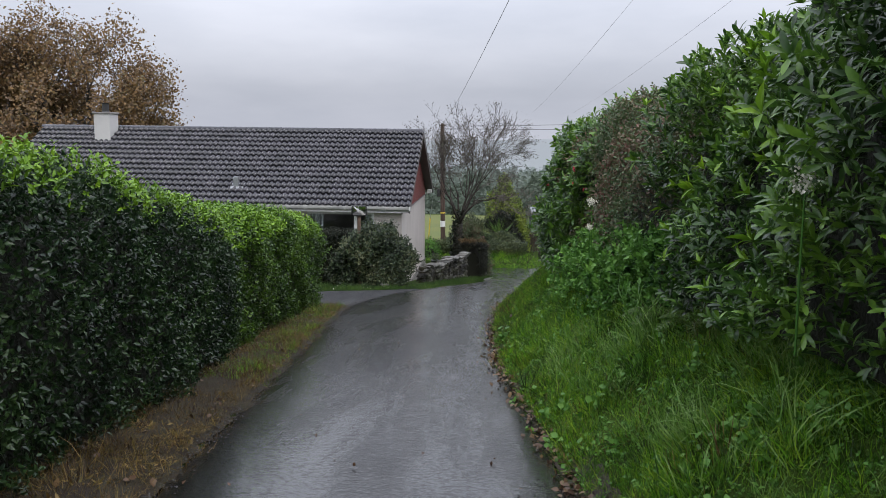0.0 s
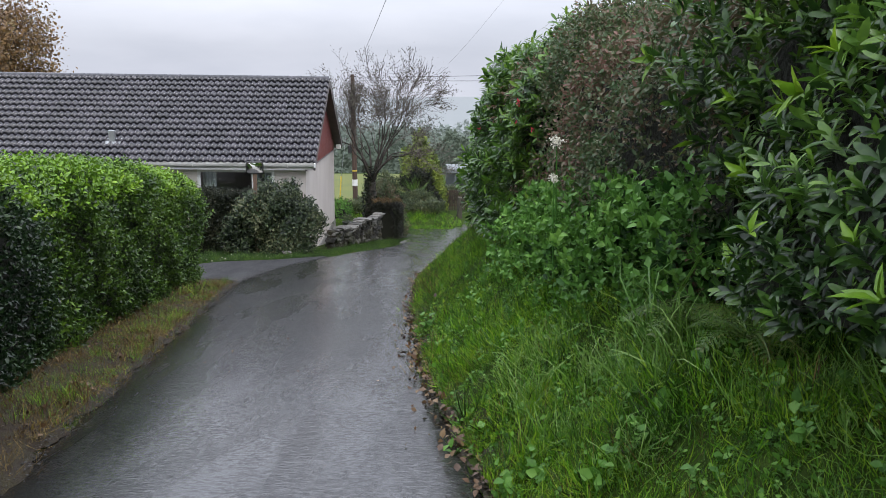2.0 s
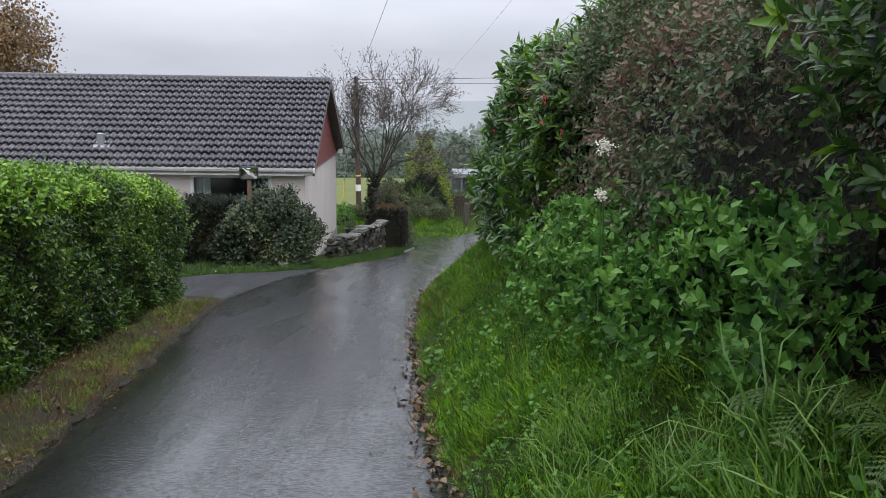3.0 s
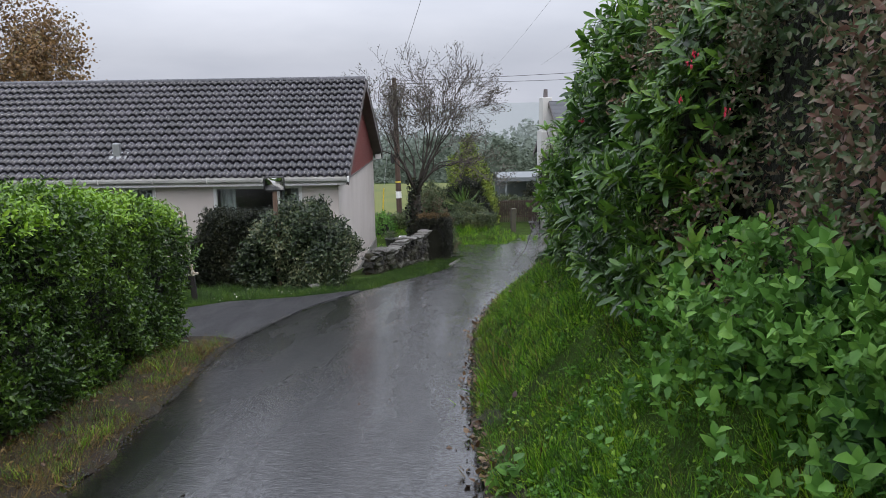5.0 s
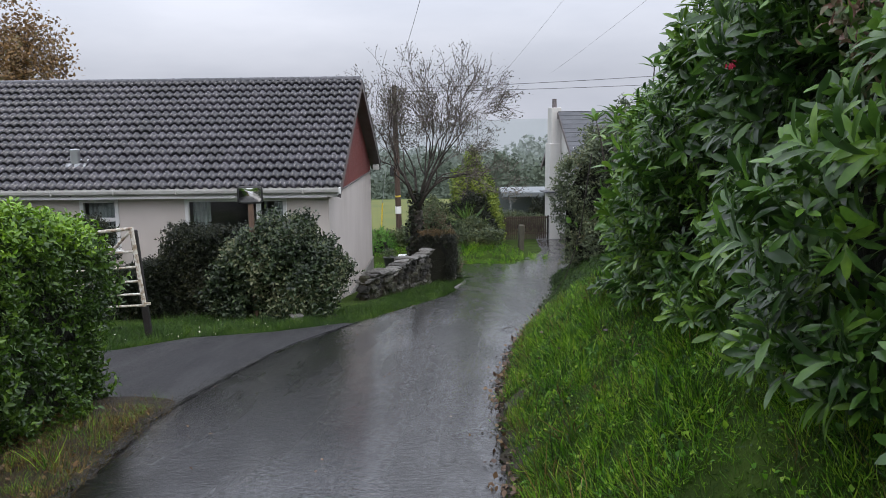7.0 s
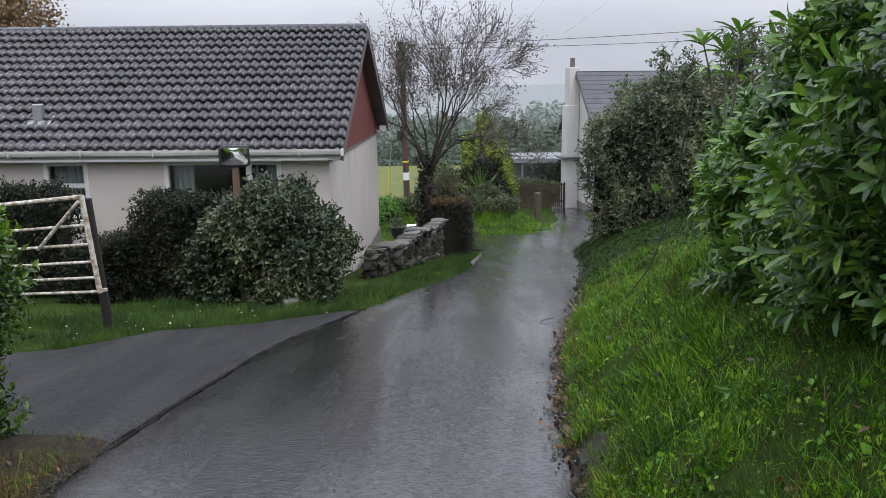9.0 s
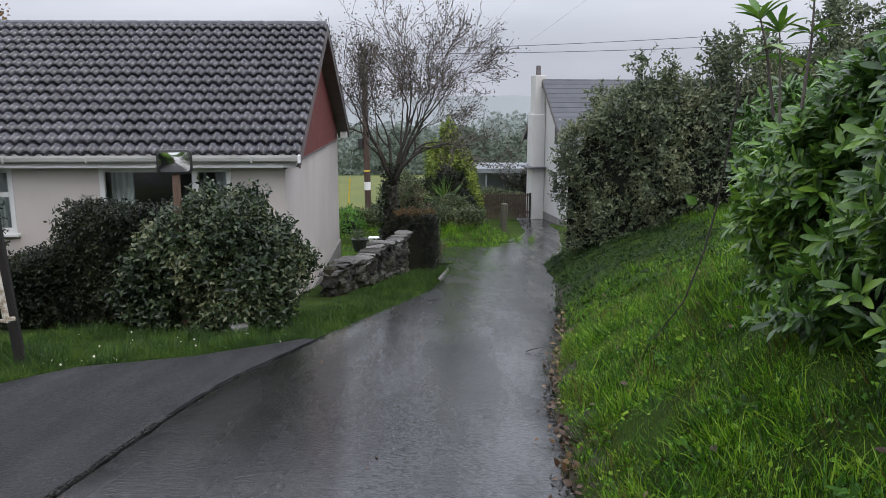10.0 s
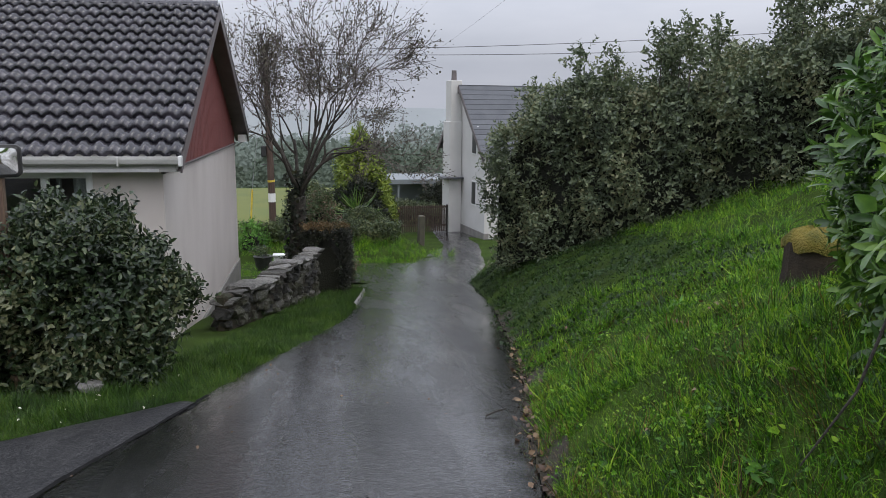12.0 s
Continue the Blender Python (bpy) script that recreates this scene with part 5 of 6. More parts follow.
for s_ in (-1, 1):
    wr = Shape()
    for i in range(14):
        t0, t1 = i / 14, (i + 1.08) / 14
        y0, y1 = s_ * (WD + 0.25) * (1 - t0), s_ * (WD + 0.25) * (1 - t1)
        z0, z1 = WH - 0.2 + (WR - WH + 0.2) * t0, WH - 0.2 + (WR - WH + 0.2) * t1
        q = [(-0.22, y0, z0 + 0.05), (WL + 0.2, y0, z0 + 0.05), (WL + 0.2, y1, z1 + 0.03), (-0.22, y1, z1 + 0.03)]
        q += [(p[0], p[1], p[2] - 0.05) for p in q]
        wr.add(q, [(0, 1, 2, 3), (7, 6, 5, 4), (0, 4, 5, 1), (3, 7, 4, 0), (1, 5, 6, 2)])
    tagged(part("roof_slope", wr, SLATE, white_house, "dark grey slate roof"), kind="stuff")
for s_ in (-1, 1):
    b_ = Shape().add([(-0.24, s_ * (WD + 0.27), WH - 0.2), (-0.24, 0, WR + 0.02), (-0.24, 0, WR - 0.25), (-0.24, s_ * (WD + 0.27), WH - 0.42), (-0.18, s_ * (WD + 0.27), WH - 0.2), (-0.18, 0, WR + 0.02), (-0.18, 0, WR - 0.25), (-0.18, s_ * (WD + 0.27), WH - 0.42)], [(0, 1, 2, 3), (7, 6, 5, 4), (0, 4, 5, 1), (2, 6, 7, 3)])
    part("bargeboard", b_, BARGE, white_house)
part("chimney_breast", Shape().box(-0.62, 0.05, 0, -0.02, 1.0, WR - 1.6, 0.02).box(-0.55, 0.1, WR - 1.65, -0.02, 0.85, WR + 0.25, 0.02), WHITE_WALL, white_house)
part("chimney_pot", Shape().tube([(-0.3, 0.45, WR + 0.25), (-0.3, 0.45, WR + 0.7)], [0.13, 0.11], 10), BARGE, white_house)
part("lean_to_cap", Shape().box(-0.95, -0.3, 2.55, -0.02, 0.9, 2.62, 0.01, pose(0, 0, 0, 0, 0, 0)), SLATE, white_house)
for z0, z1 in ((1.5, 2.6), (3.75, 5.0)):
    wf = part("window", Shape().box(-0.03, -2.0, z0, 0.05, -1.4, z1, 0.01), UPVC, white_house)
    part("pane", Shape().box(-0.045, -1.94, z0 + 0.06, -0.032, -1.46, z1 - 0.06), BLACK, wf)

fence = thing("picket_fence", "dark brown picket fence with a gate before the drive", "fence", at=(0, 0, 0))
fa, fb = Vector((1.7, 52.5, 0)), Vector((5.15, 53.2, 0))
fn = 34
for i in range(fn):
    p = fa.lerp(fb, i / (fn - 1))
    zz = float(fall(p.y))
    part("picket", Shape().box(p.x - 0.035, p.y - 0.012, zz + 0.05, p.x + 0.035, p.y + 0.012, zz + 1.28 + random.uniform(-0.02, 0.02), 0.005), FENCE_WOOD, fence)
for h in (0.35, 1.2):
    part("rail", Shape().tube([(fa.x, fa.y + 0.04, float(fall(fa.y)) + h), (fb.x, fb.y + 0.04, float(fall(fb.y)) + h)], 0.045, 6), FENCE_WOOD, fence)
part("gate_post", Shape().box(5.05, 53.1, float(fall(53)) - 0.2, 5.2, 53.25, float(fall(53)) + 1.3, 0.01), DARK_POST, fence)
old_post = part("old_gate_post", Shape().box(-0.12, -0.12, -0.2, 0.12, 0.12, 1.38, 0.03), MOSSY_POST)
old_post.matrix_world = pose(3.1, 46.5, float(fall(46.5)), 2, 1, 15)
tagged(old_post, "grey weathered timber gate post", "gate post")

carport = thing("carport", "open carport with a pale flat sheet roof", "carport", at=(3.6, 70, float(fall(70)) - 0.4))
part("roof", Shape().box(-0.2, -2.5, 2.45, 5.5, 2.5, 2.62, 0.03), SHEET, carport)
part("fascia", Shape().box(-0.25, -2.56, 2.35, 5.55, -2.5, 2.66, 0.01), SHEET, carport)
for x in (0.4, 2.6, 5.2):
    part("post", Shape().box(x - 0.06, -2.4, 0, x + 0.06, -2.28, 2.45, 0.01), SHEET, carport)
part("back_wall", Shape().box(-0.2, 2.2, 0, 5.5, 2.4, 2.4), SHEET, carport)


def mound(name, label, category, at, rx, ry, rz, mat, template, size, n, seed, core=0.8, bias=(0.6, 0.7, 0.1), group=""):
    """A free-standing bush: leaves over an uneven dome."""
    h = thing(name, label, category, group)
    r = np.random.default_rng(seed)
    N = r.normal(size=(n, 3))
    N[:, 2] = np.abs(N[:, 2]) * 1.1 - 0.12
    N /= np.linalg.norm(N, axis=1, keepdims=True)
    lump = 1 + 0.12 * np.sin(N[:, 0] * 5 + seed) * np.cos(N[:, 1] * 6 + seed) + 0.1 * np.sin(N[:, 2] * 9 + N[:, 0] * 7)
    P = np.array(at) + N * np.array((rx, ry, rz)) * (lump * (1 - np.abs(r.normal(0, 0.08, n))))[:, None]
    part("foliage", scatter("foliage", P, N, template, size, r, *bias), mat, h)
    bm = bmesh.new()
    bmesh.ops.create_icosphere(bm, subdivisions=3, radius=1)
    for v in bm.verts:
        q = v.co.copy()
        f = core * (1 + 0.15 * noise.noise(q * 2 + Vector((seed, 0, 0))))
        v.co = Vector((at[0] + q.x * rx * f, at[1] + q.y * ry * f, at[2] + max(q.z, -0.15) * rz * f))
    me = bpy.data.meshes.new("branchwork")
    bm.to_mesh(me)
    bm.free()
    # solid core, its near-black colour painted as shade inside the bush
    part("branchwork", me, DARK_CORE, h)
    return h


g = lambda x, y, dz=0.0: (x, y, float(land(x, y)) + dz)
hedge("box_hedge", "small dark clipped hedge at the end of the stone wall", "hedge", (34.9, 37.3), lambda y: 0.12 + 0 * y, lambda y: -1.0 + 0 * y, lambda y: fall(y) + 1.5 + 0 * y, lambda y: land(-0.3, y), BOX_LEAF, SPRIG, 0.12, 4500, 31, 0.22, 0.07, 0.05, 0.9, 0.16, (0.5, 0.8, 0.1), 0.2)
rb = np.random.default_rng(311)
xb, yb = rb.uniform(-0.9, 0.1, 700), rb.uniform(35.0, 37.2, 700)
part("new_growth", scatter("new_growth", np.stack([xb, yb, fall(yb) + 1.46 + 0.1 * rb.random(700)], -1), np.tile((0, 0, 1.0), (700, 1)), SPRIG, 0.14, rb), RED_TIP, bpy.data.objects["box_hedge"], "rusty shoots on the clipped top")
mound("russet_bush", "low bush in russet and green leaf", "bush", g(-0.55, 38.6, 0), 0.85, 0.8, 2.35, BROWN_LEAF, SPRIG, 0.18, 2200, 32)
mound("golden_conifer", "golden-green conifer above dark shrubs", "conifer", g(1.1, 52.0, 0.0), 1.2, 1.1, 4.2, GOLD_CONIFER, SPRIG, 0.4, 3400, 33, 0.75, (0.9, 0.5, 0.5))
mound("dark_shrub", "dark evergreen shrub below the conifer", "shrub", g(0.95, 50.7, 0), 1.3, 1.1, 2.5, DARK_SHRUB, SPRIG, 0.3, 2600, 34)
mound("spiky_shrub", "dark shrub beside the garden fence", "shrub", g(-0.9, 50.5, 0), 1.6, 1.2, 2.2, GARDEN_LEAF, SPRIG, 0.3, 1500, 35)
mound("pale_shrub", "low rounded pale green shrub on the bank", "shrub", g(1.0, 47.0, 0.2), 1.0, 0.7, 0.9, GARDEN_LEAF, SPRIG, 0.22, 1200, 36)
mound("garden_bush", "dark bush behind the carport", "bush", g(6.8, 66, 0), 1.6, 1.2, 1.9, DARK_SHRUB, SPRIG, 0.35, 1000, 37)
mound("hedge_clump", "dark hedge beyond the fence", "hedge", g(3.5, 58, 0), 3.0, 1.0, 1.0, GARDEN_LEAF, SPRIG, 0.3, 1500, 38)
low = thing("low_hedge", "low ragged hedge on the junction bank", "hedge")
r_ = np.random.default_rng(40)
P = np.stack([r_.uniform(-3.5, 2.2, 2500), 45.7 + r_.normal(0, 0.25, 2500), np.zeros(2500)], -1)
P[:, 2] = land(P[:, 0], P[:, 1]) + 0.05 + 0.55 * r_.random(2500)
part("foliage", scatter("foliage", P, np.tile((0, -0.6, 0.8), (2500, 1)) + 0.3 * r_.normal(size=(2500, 3)), SPRIG, 0.25, r_), GARDEN_LEAF, low)
# plain box coloured near-black for the shade within the low hedge
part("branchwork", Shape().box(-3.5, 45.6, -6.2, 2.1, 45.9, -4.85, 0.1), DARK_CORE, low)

# ---- tree stump ----
stump = thing("tree_stump", "old tree stump topped with yellow moss", "tree stump", at=(3.45, 22.0, -1.62))
st = Shape()
ang = np.linspace(0, 2 * math.pi, 18, endpoint=False)
for z, k2 in ((-0.3, 1.35), (0.0, 1.12), (0.2, 1.0), (0.42, 0.97)):
    st.v += [(math.cos(a) * 0.21 * k2 * (1 + 0.12 * math.sin(3 * a)), math.sin(a) * 0.21 * k2 * (1 + 0.1 * math.cos(4 * a)), z) for a in ang]
st.f += [(18 * j + i, 18 * j + (i + 1) % 18, 18 * j + 18 + (i + 1) % 18, 18 * j + 18 + i) for j in range(3) for i in range(18)] + [tuple(range(54, 72))]
part("trunk", st, STUMP, stump)
mo = Shape()
for z, k2 in ((0.36, 1.08), (0.43, 1.1), (0.5, 0.8), (0.53, 0.3)):
    mo.v += [(math.cos(a) * 0.21 * k2 * (1 + 0.15 * math.sin(3 * a + 1)), math.sin(a) * 0.21 * k2, z + 0.02 * math.sin(5 * a)) for a in ang]
mo.f += [(18 * j + i, 18 * j + (i + 1) % 18, 18 * j + 18 + (i + 1) % 18, 18 * j + 18 + i) for j in range(3) for i in range(18)] + [tuple(range(54, 72))]
part("moss", mo, MOSS, stump, "cushion of yellow moss", True)

# ---- kerb edging along the grass ----
kerb = Shape()
for y in np.arange(31.6, 36.4, 0.3):
    a, b = float(edge_l(y)) - 0.03, float(edge_l(y + 0.29)) - 0.03
    za, zb = float(fall(y)), float(fall(y + 0.29))
    kerb.add([(a - 0.02, y, za + 0.05), (a + 0.02, y, za + 0.03), (b + 0.02, y + 0.29, zb + 0.03), (b - 0.02, y + 0.29, zb + 0.05), (a + 0.05, y, za - 0.04), (b + 0.05, y + 0.29, zb - 0.04)], [(0, 1, 2, 3), (1, 4, 5, 2)])
tagged(part("trim_kerb", kerb, KERB), "thin pale kerb edging between lane and grass", "kerb", kind="structure")
white_stone = part("white_stone", STONES[0].copy(), WHITE_WALL)
white_stone.data.materials.clear()
white_stone.data.materials.append(WHITE_WALL)
white_stone.matrix_world = pose(0.1, 36.3, float(fall(36.3)) + 0.12, 10, 20, 30) @ Matrix.Diagonal((0.12, 0.09, 0.15, 1))
tagged(white_stone, "white-painted marker stone at the corner", "stone")

# ---- grasses ----
def turf(name, label, region, n, mat, template, size, seed, tilt=0.9, spin=0.35, category="grass", lift=0.0, up=0.6, tuft_of=14, splay=0.9, wide=0.03):
    """Grass in tufts: blades lean outwards from the middle of each tuft."""
    r = np.random.default_rng(seed)
    cx, cy = region(r, max(1, n // tuft_of))
    tuft = value_noise(cx * 3.4, cy * 3.4, 8)
    keep = r.random(len(cx)) < 0.5 + 1.0 * tuft
    cx, cy, tuft = cx[keep], cy[keep], tuft[keep]
    tall = np.repeat(patchy(cx, cy) * (0.55 + 0.8 * tuft) * np.exp(r.normal(0, 0.25, len(cx))), tuft_of)
    o = r.normal(0, 1, (len(cx) * tuft_of, 2))
    x, y = np.repeat(cx, tuft_of) + o[:, 0] * wide, np.repeat(cy, tuft_of) + o[:, 1] * wide
    P = np.stack([x, y, ground_height(x, y) + lift - 0.01], -1)
    comb = np.stack([value_noise(x * 2.7 + 9, y * 2.7, 9) - 0.55, value_noise(x * 2.7, y * 2.7 + 5, 10) - 0.55, 0 * x], -1)
    N = np.array((-0.1, 0, 1.0)) + 1.6 * comb + splay * 0.5 * np.concatenate([o, 0 * o[:, :1]], 1) + 0.2 * r.normal(size=(len(x), 3))
    ob = part(name, scatter(name, P, N, template, size * tall, r, up, spin, tilt), mat)
    return tagged(ob, label, category, kind="stuff")


def bank_area(y0, y1, d0, d1, power=1.0):
    def f(r, n):
        y = y0 + (y1 - y0) * r.random(n) ** power
        d = d0 + (d1 - d0) * r.random(n) + 0.05 * np.sin(y * 7) + 0.04 * np.sin(y * 17)
        return edge_r(y) + d, y
    return f


def left_area(y0, y1, d0, d1):
    def f(r, n):
        y = r.uniform(y0, y1, n)
        return edge_l(y) - r.uniform(d0, d1, n) - 0.03 * np.sin(y * 9), y
    return f


def patchy(x, y):
    return 0.55 + 0.55 * value_noise(x * 1.6, y * 1.6, 3) + 0.55 * value_noise(x * 5, y * 5, 4)


turf("bank_grass", "wet green grass covering the bank", bank_area(2.5, 12, 0.03, 1.4), 150000, GRASS, BLADE_SHORT, 0.066, 51, 0.2, 0.7, splay=1.4)
turf("bank_grass_far", "wet green grass covering the bank further down", bank_area(12, 26, 0.03, 2.8), 240000, GRASS, BLADE_SHORT, 0.062, 52, 0.2, 0.7, splay=1.4)
turf("bank_grass_upper", "grass on the upper bank behind the stump", bank_area(17, 31, 2.5, 5.8), 60000, GRASS, BLADE_SHORT, 0.085, 70, 0.2, 0.7, splay=1.3)
turf("bank_grass_dark", "darker fine grass between the tufts", bank_area(2.5, 26, 0.03, 2.8), 110000, GRASS_SHADED, BLADE_SHORT, 0.07, 66, 0.2, 0.8, splay=1.4)
turf("bank_grass_distant", "green grass on the lower bank", bank_area(24, 40, -0.03, 4.0), 16000, GRASS_SHADED, BLADE, 0.12, 53, 0.3, 0.6)
# dark leaves added over the grass to paint the hedge's shade
turf("bank_ivy", "dark leaves laid as painted shade below the tall hedge", bank_area(23.5, 38, 0.0, 2.6), 30000, SHADE_LEAF, LEAF_WIDE, 0.032, 67, 0.5, 0.9, "ivy", 0.05, 0.5, 9, 0.9, 0.1)
turf("long_grass", "long drooping wet grass on the bank", bank_area(3.0, 9.5, 0.3, 1.25), 5400, LONG_GRASS, BLADE_LONG, 0.19, 54, 0.25, 0.5, tuft_of=36, splay=1.7)
turf("bank_weeds", "small broad-leaved weeds among the bank grass", bank_area(2.5, 12.5, 0.0, 1.5), 7000, NETTLE_TOP, SPRIG_WIDE, 0.06, 59, 0.6, 0.6, tuft_of=7, wide=0.06)
turf("bank_clover", "low clover and daisy leaves in the bank grass", bank_area(8, 26, 0.0, 2.2), 30000, GRASS, LEAF_WIDE, 0.022, 68, 0.3, 0.9, "weeds", 0.03, 0.3, 10, 1.0, 0.06)
turf("bank_dry_grass", "yellowed grass tufts on the bank", bank_area(5, 24, -0.04, 1.9), 6000, GRASS_DRY, BLADE, 0.11, 60, 0.3, 0.6)
turf("edge_dry_grass", "yellow-brown grass along the lane edge", bank_area(3, 26, -0.05, 0.22), 10000, GRASS_DRY, BLADE, 0.07, 64, 0.2, 0.8)
turf("verge_grass", "short green grass verge beside the lane", left_area(23.2, 36.2, -0.02, 1.3), 70000, GRASS_SHADED, BLADE, 0.085, 55, 0.3, 0.5)
turf("lawn_grass", "short garden lawn beyond the bungalow", lambda r, n: (r.uniform(-3.4, -0.95, n), r.uniform(36.5, 46, n)), 16000, GRASS, BLADE, 0.09, 69, 0.3, 0.5)


def drive_verge(r, n):
    y = r.uniform(20.2, 24.9, n)
    x = drive_left(y) - r.random(n) ** 1.2 * 3.4
    return x, y


turf("garden_verge_grass", "short green grass strip before the dark hedge", drive_verge, 72000, GRASS_SHADED, BLADE, 0.08, 56, 0.3, 0.5)
turf("verge_dead_grass", "brown dead grass and straw on the hedge verge", left_area(2.0, 17.6, -0.03, 0.85), 52000, GRASS_DRY, BLADE, 0.07, 57, 0.05, 1.2, lift=0.04, up=0.1, tuft_of=4, splay=1.5, wide=0.04)
turf("verge_litter", "damp brown leaf litter and straw on the verge", left_area(2.0, 17.7, -0.02, 0.85), 16000, GRASS_DRY, leaf(0.3, 0.05, 0.1), 0.03, 63, 0.02, 1.0, "leaf litter", 0.05, 0.02)
turf("verge_moss_grass", "thin yellow-green grass on the verge", left_area(9.0, 17.7, 0.0, 0.6), 9000, GRASS, BLADE, 0.05, 62, lift=0.05)
turf("junction_grass", "green grass on the junction bank", lambda r, n: (r.uniform(-3, 1, n) + 3.2 * r.random(n), r.uniform(43.2, 46, n)), 9000, GRASS, BLADE, 0.18, 58)

# ---- distance ----
def woods(name, label, y, x0, x1, base, tops, mat, trees, per_tree, crown, size, seed, depth):
    """A belt of round-headed trees, each a dome of separate leaf clumps."""
    r = np.random.default_rng(seed)
    P, N = [], []
    for i in range(trees):
        cx, cy = r.uniform(x0, x1), y + r.uniform(-depth, depth)
        w = crown * r.uniform(0.7, 1.3)
        top = float(tops(cx)) + 0.35 * crown * r.normal() - max(0.0, y - cy) * 0.05
        n_ = r.normal(size=(per_tree, 3))
        n_[:, 2] = np.abs(n_[:, 2]) * 1.2 - 0.35
        n_[:, 1] = -np.abs(n_[:, 1])
        n_ /= np.linalg.norm(n_, axis=1, keepdims=True)
        high = max(top - base, 2.0)
        bump_ = 1 + 0.16 * np.sin(n_[:, 0] * 7 + i) * np.cos(n_[:, 2] * 6 + i * 2)
        P.append(np.array((cx, cy, base + high * 0.5)) + n_ * np.array((w, w, high * 0.5)) * (bump_ * r.uniform(0.85, 1.05, per_tree))[:, None])
        N.append(n_)
    P, N = np.concatenate(P), np.concatenate(N)
    ob = part(name, scatter(name, P, N, LEAF_WIDE, size, r, 0.4, 0.9, 0.0), mat)
    return tagged(ob, label, "woods", kind="stuff")


woods("backdrop_near_woods", "green trees along the valley with mist painted in", 150, -32, 45, -17, lambda x: -9.2 + 1.4 * np.sin(x * 0.11), WOODS_NEAR, 46, 620, 4.2, 0.8, 61, 12)
woods("backdrop_mid_woods", "belt of trees with mist painted in as a paler colour", 230, -50, 70, -24, lambda x: -11.5 + 1.5 * np.sin(x * 0.07 + 1), WOODS_MID, 50, 450, 6.0, 1.3, 65, 18)
woods("backdrop_far_woods", "wooded hill with thicker mist painted into its colour", 330, -80, 110, -34, lambda x: np.interp(x, [-180, -60, 5, 22, 36, 90, 190], [-10, -14, -15.5, -13.5, -9.0, -8.0, -10]), WOODS_FAR, 80, 380, 8.0, 1.8, 62, 22)
hill = Shape()
hx = np.linspace(-900, 900, 60)
for x in hx:
    hill.v += [(x, 420, -60), (x, 420, -5.5 + 3 * math.sin(x * 0.009 + 2) + 1.5 * math.sin(x * 0.03))]
hill.f += [(2 * i, 2 * i + 2, 2 * i + 3, 2 * i + 1) for i in range(59)]
tagged(part("backdrop_hill", hill, HILL), "grey hillside with low cloud painted into its colour", "hill", kind="structure")


# ---- small things ----
def litter(name, label, pts, mat, size, seed, template=LEAF_WIDE):
    r = np.random.default_rng(seed)
    P = np.array(pts)
    N = np.tile((0, 0, 1.0), (len(P), 1)) + 0.25 * r.normal(size=P.shape)
    ob = part(name, scatter(name, P, N, template, size, r, 0.05, 1.0, 0.0), mat)
    return tagged(ob, label, "fallen leaves", kind="stuff")


r5 = np.random.default_rng(91)
ly = np.concatenate([r5.uniform(3.5, 13, 700), r5.uniform(13, 26, 500)])
lx = edge_r(ly) - np.abs(r5.normal(0, 0.10, len(ly))) + 0.06
litter("fallen_leaves", "wet brown leaves gathered along the lane edge", np.stack([lx, ly, fall(ly) + 0.03], -1), DEAD_LEAF, 0.05, 92)
ly = r5.uniform(3, 40, 150)
lx = edge_l(ly) + (edge_r(ly) - edge_l(ly)) * r5.random(150)
litter("scattered_leaves", "few dark scraps of leaf on the wet lane", np.stack([lx, ly, fall(ly) + 0.045], -1), DEAD_LEAF, 0.028, 93)
ly = r5.uniform(2, 17.5, 300)
litter("verge_leaves", "brown leaves on the hedge verge", np.stack([edge_l(ly) - r5.uniform(0.02, 0.8, 300), ly, fall(ly) + 0.06], -1), DEAD_LEAF, 0.045, 94)
ly = r5.uniform(13, 25, 120)
lx = edge_r(ly) + r5.uniform(0.1, 2.2, 120)
litter("bank_leaves", "pale and brown leaves caught in the bank grass", np.stack([lx, ly, land(lx, ly) + 0.08], -1), DEAD_LEAF, 0.045, 95)

twig = part("fallen_twig", Shape().tube([(-0.1, 0, 0), (-0.02, 0.015, 0.01), (0.12, 0.03, 0.012)], [0.006, 0.007, 0.004], 6), BARK)
twig.matrix_world = pose(1.06, 22.41, float(fall(22.41)) + 0.03, 0, 0, 22)
tagged(twig, "broken dark twig lying on the wet lane", "twig")


def umbel(at, s, seed):
    r = np.random.default_rng(seed)
    u = thing("white_flower", "cream flower head on a thin green stalk", "flower", "white flowers", at=at)
    part("stalk", Shape().tube([(0.03, 0.05, -0.7), (0.01, 0.02, -0.3), (0, 0, 0)], [0.006, 0.005, 0.004], 5), NETTLE, u)
    n = 160
    P = np.stack([r.normal(0, 0.26 * s, n), r.normal(0, 0.26 * s, n), r.normal(0, 0.22 * s, n)], -1)
    tagged(part("petals", scatter("petals", P, P + np.array((0, -0.02, 0.04)), leaf(0.9, 0.05, 0.1), 0.013, r), PETAL_WHITE, u), kind="stuff")


umbel((1.60, 9.55, 0.90), 0.09, 1)
umbel((1.58, 9.5, 0.66), 0.05, 2)
umbel((1.85, 4.73, 1.41), 0.12, 5)


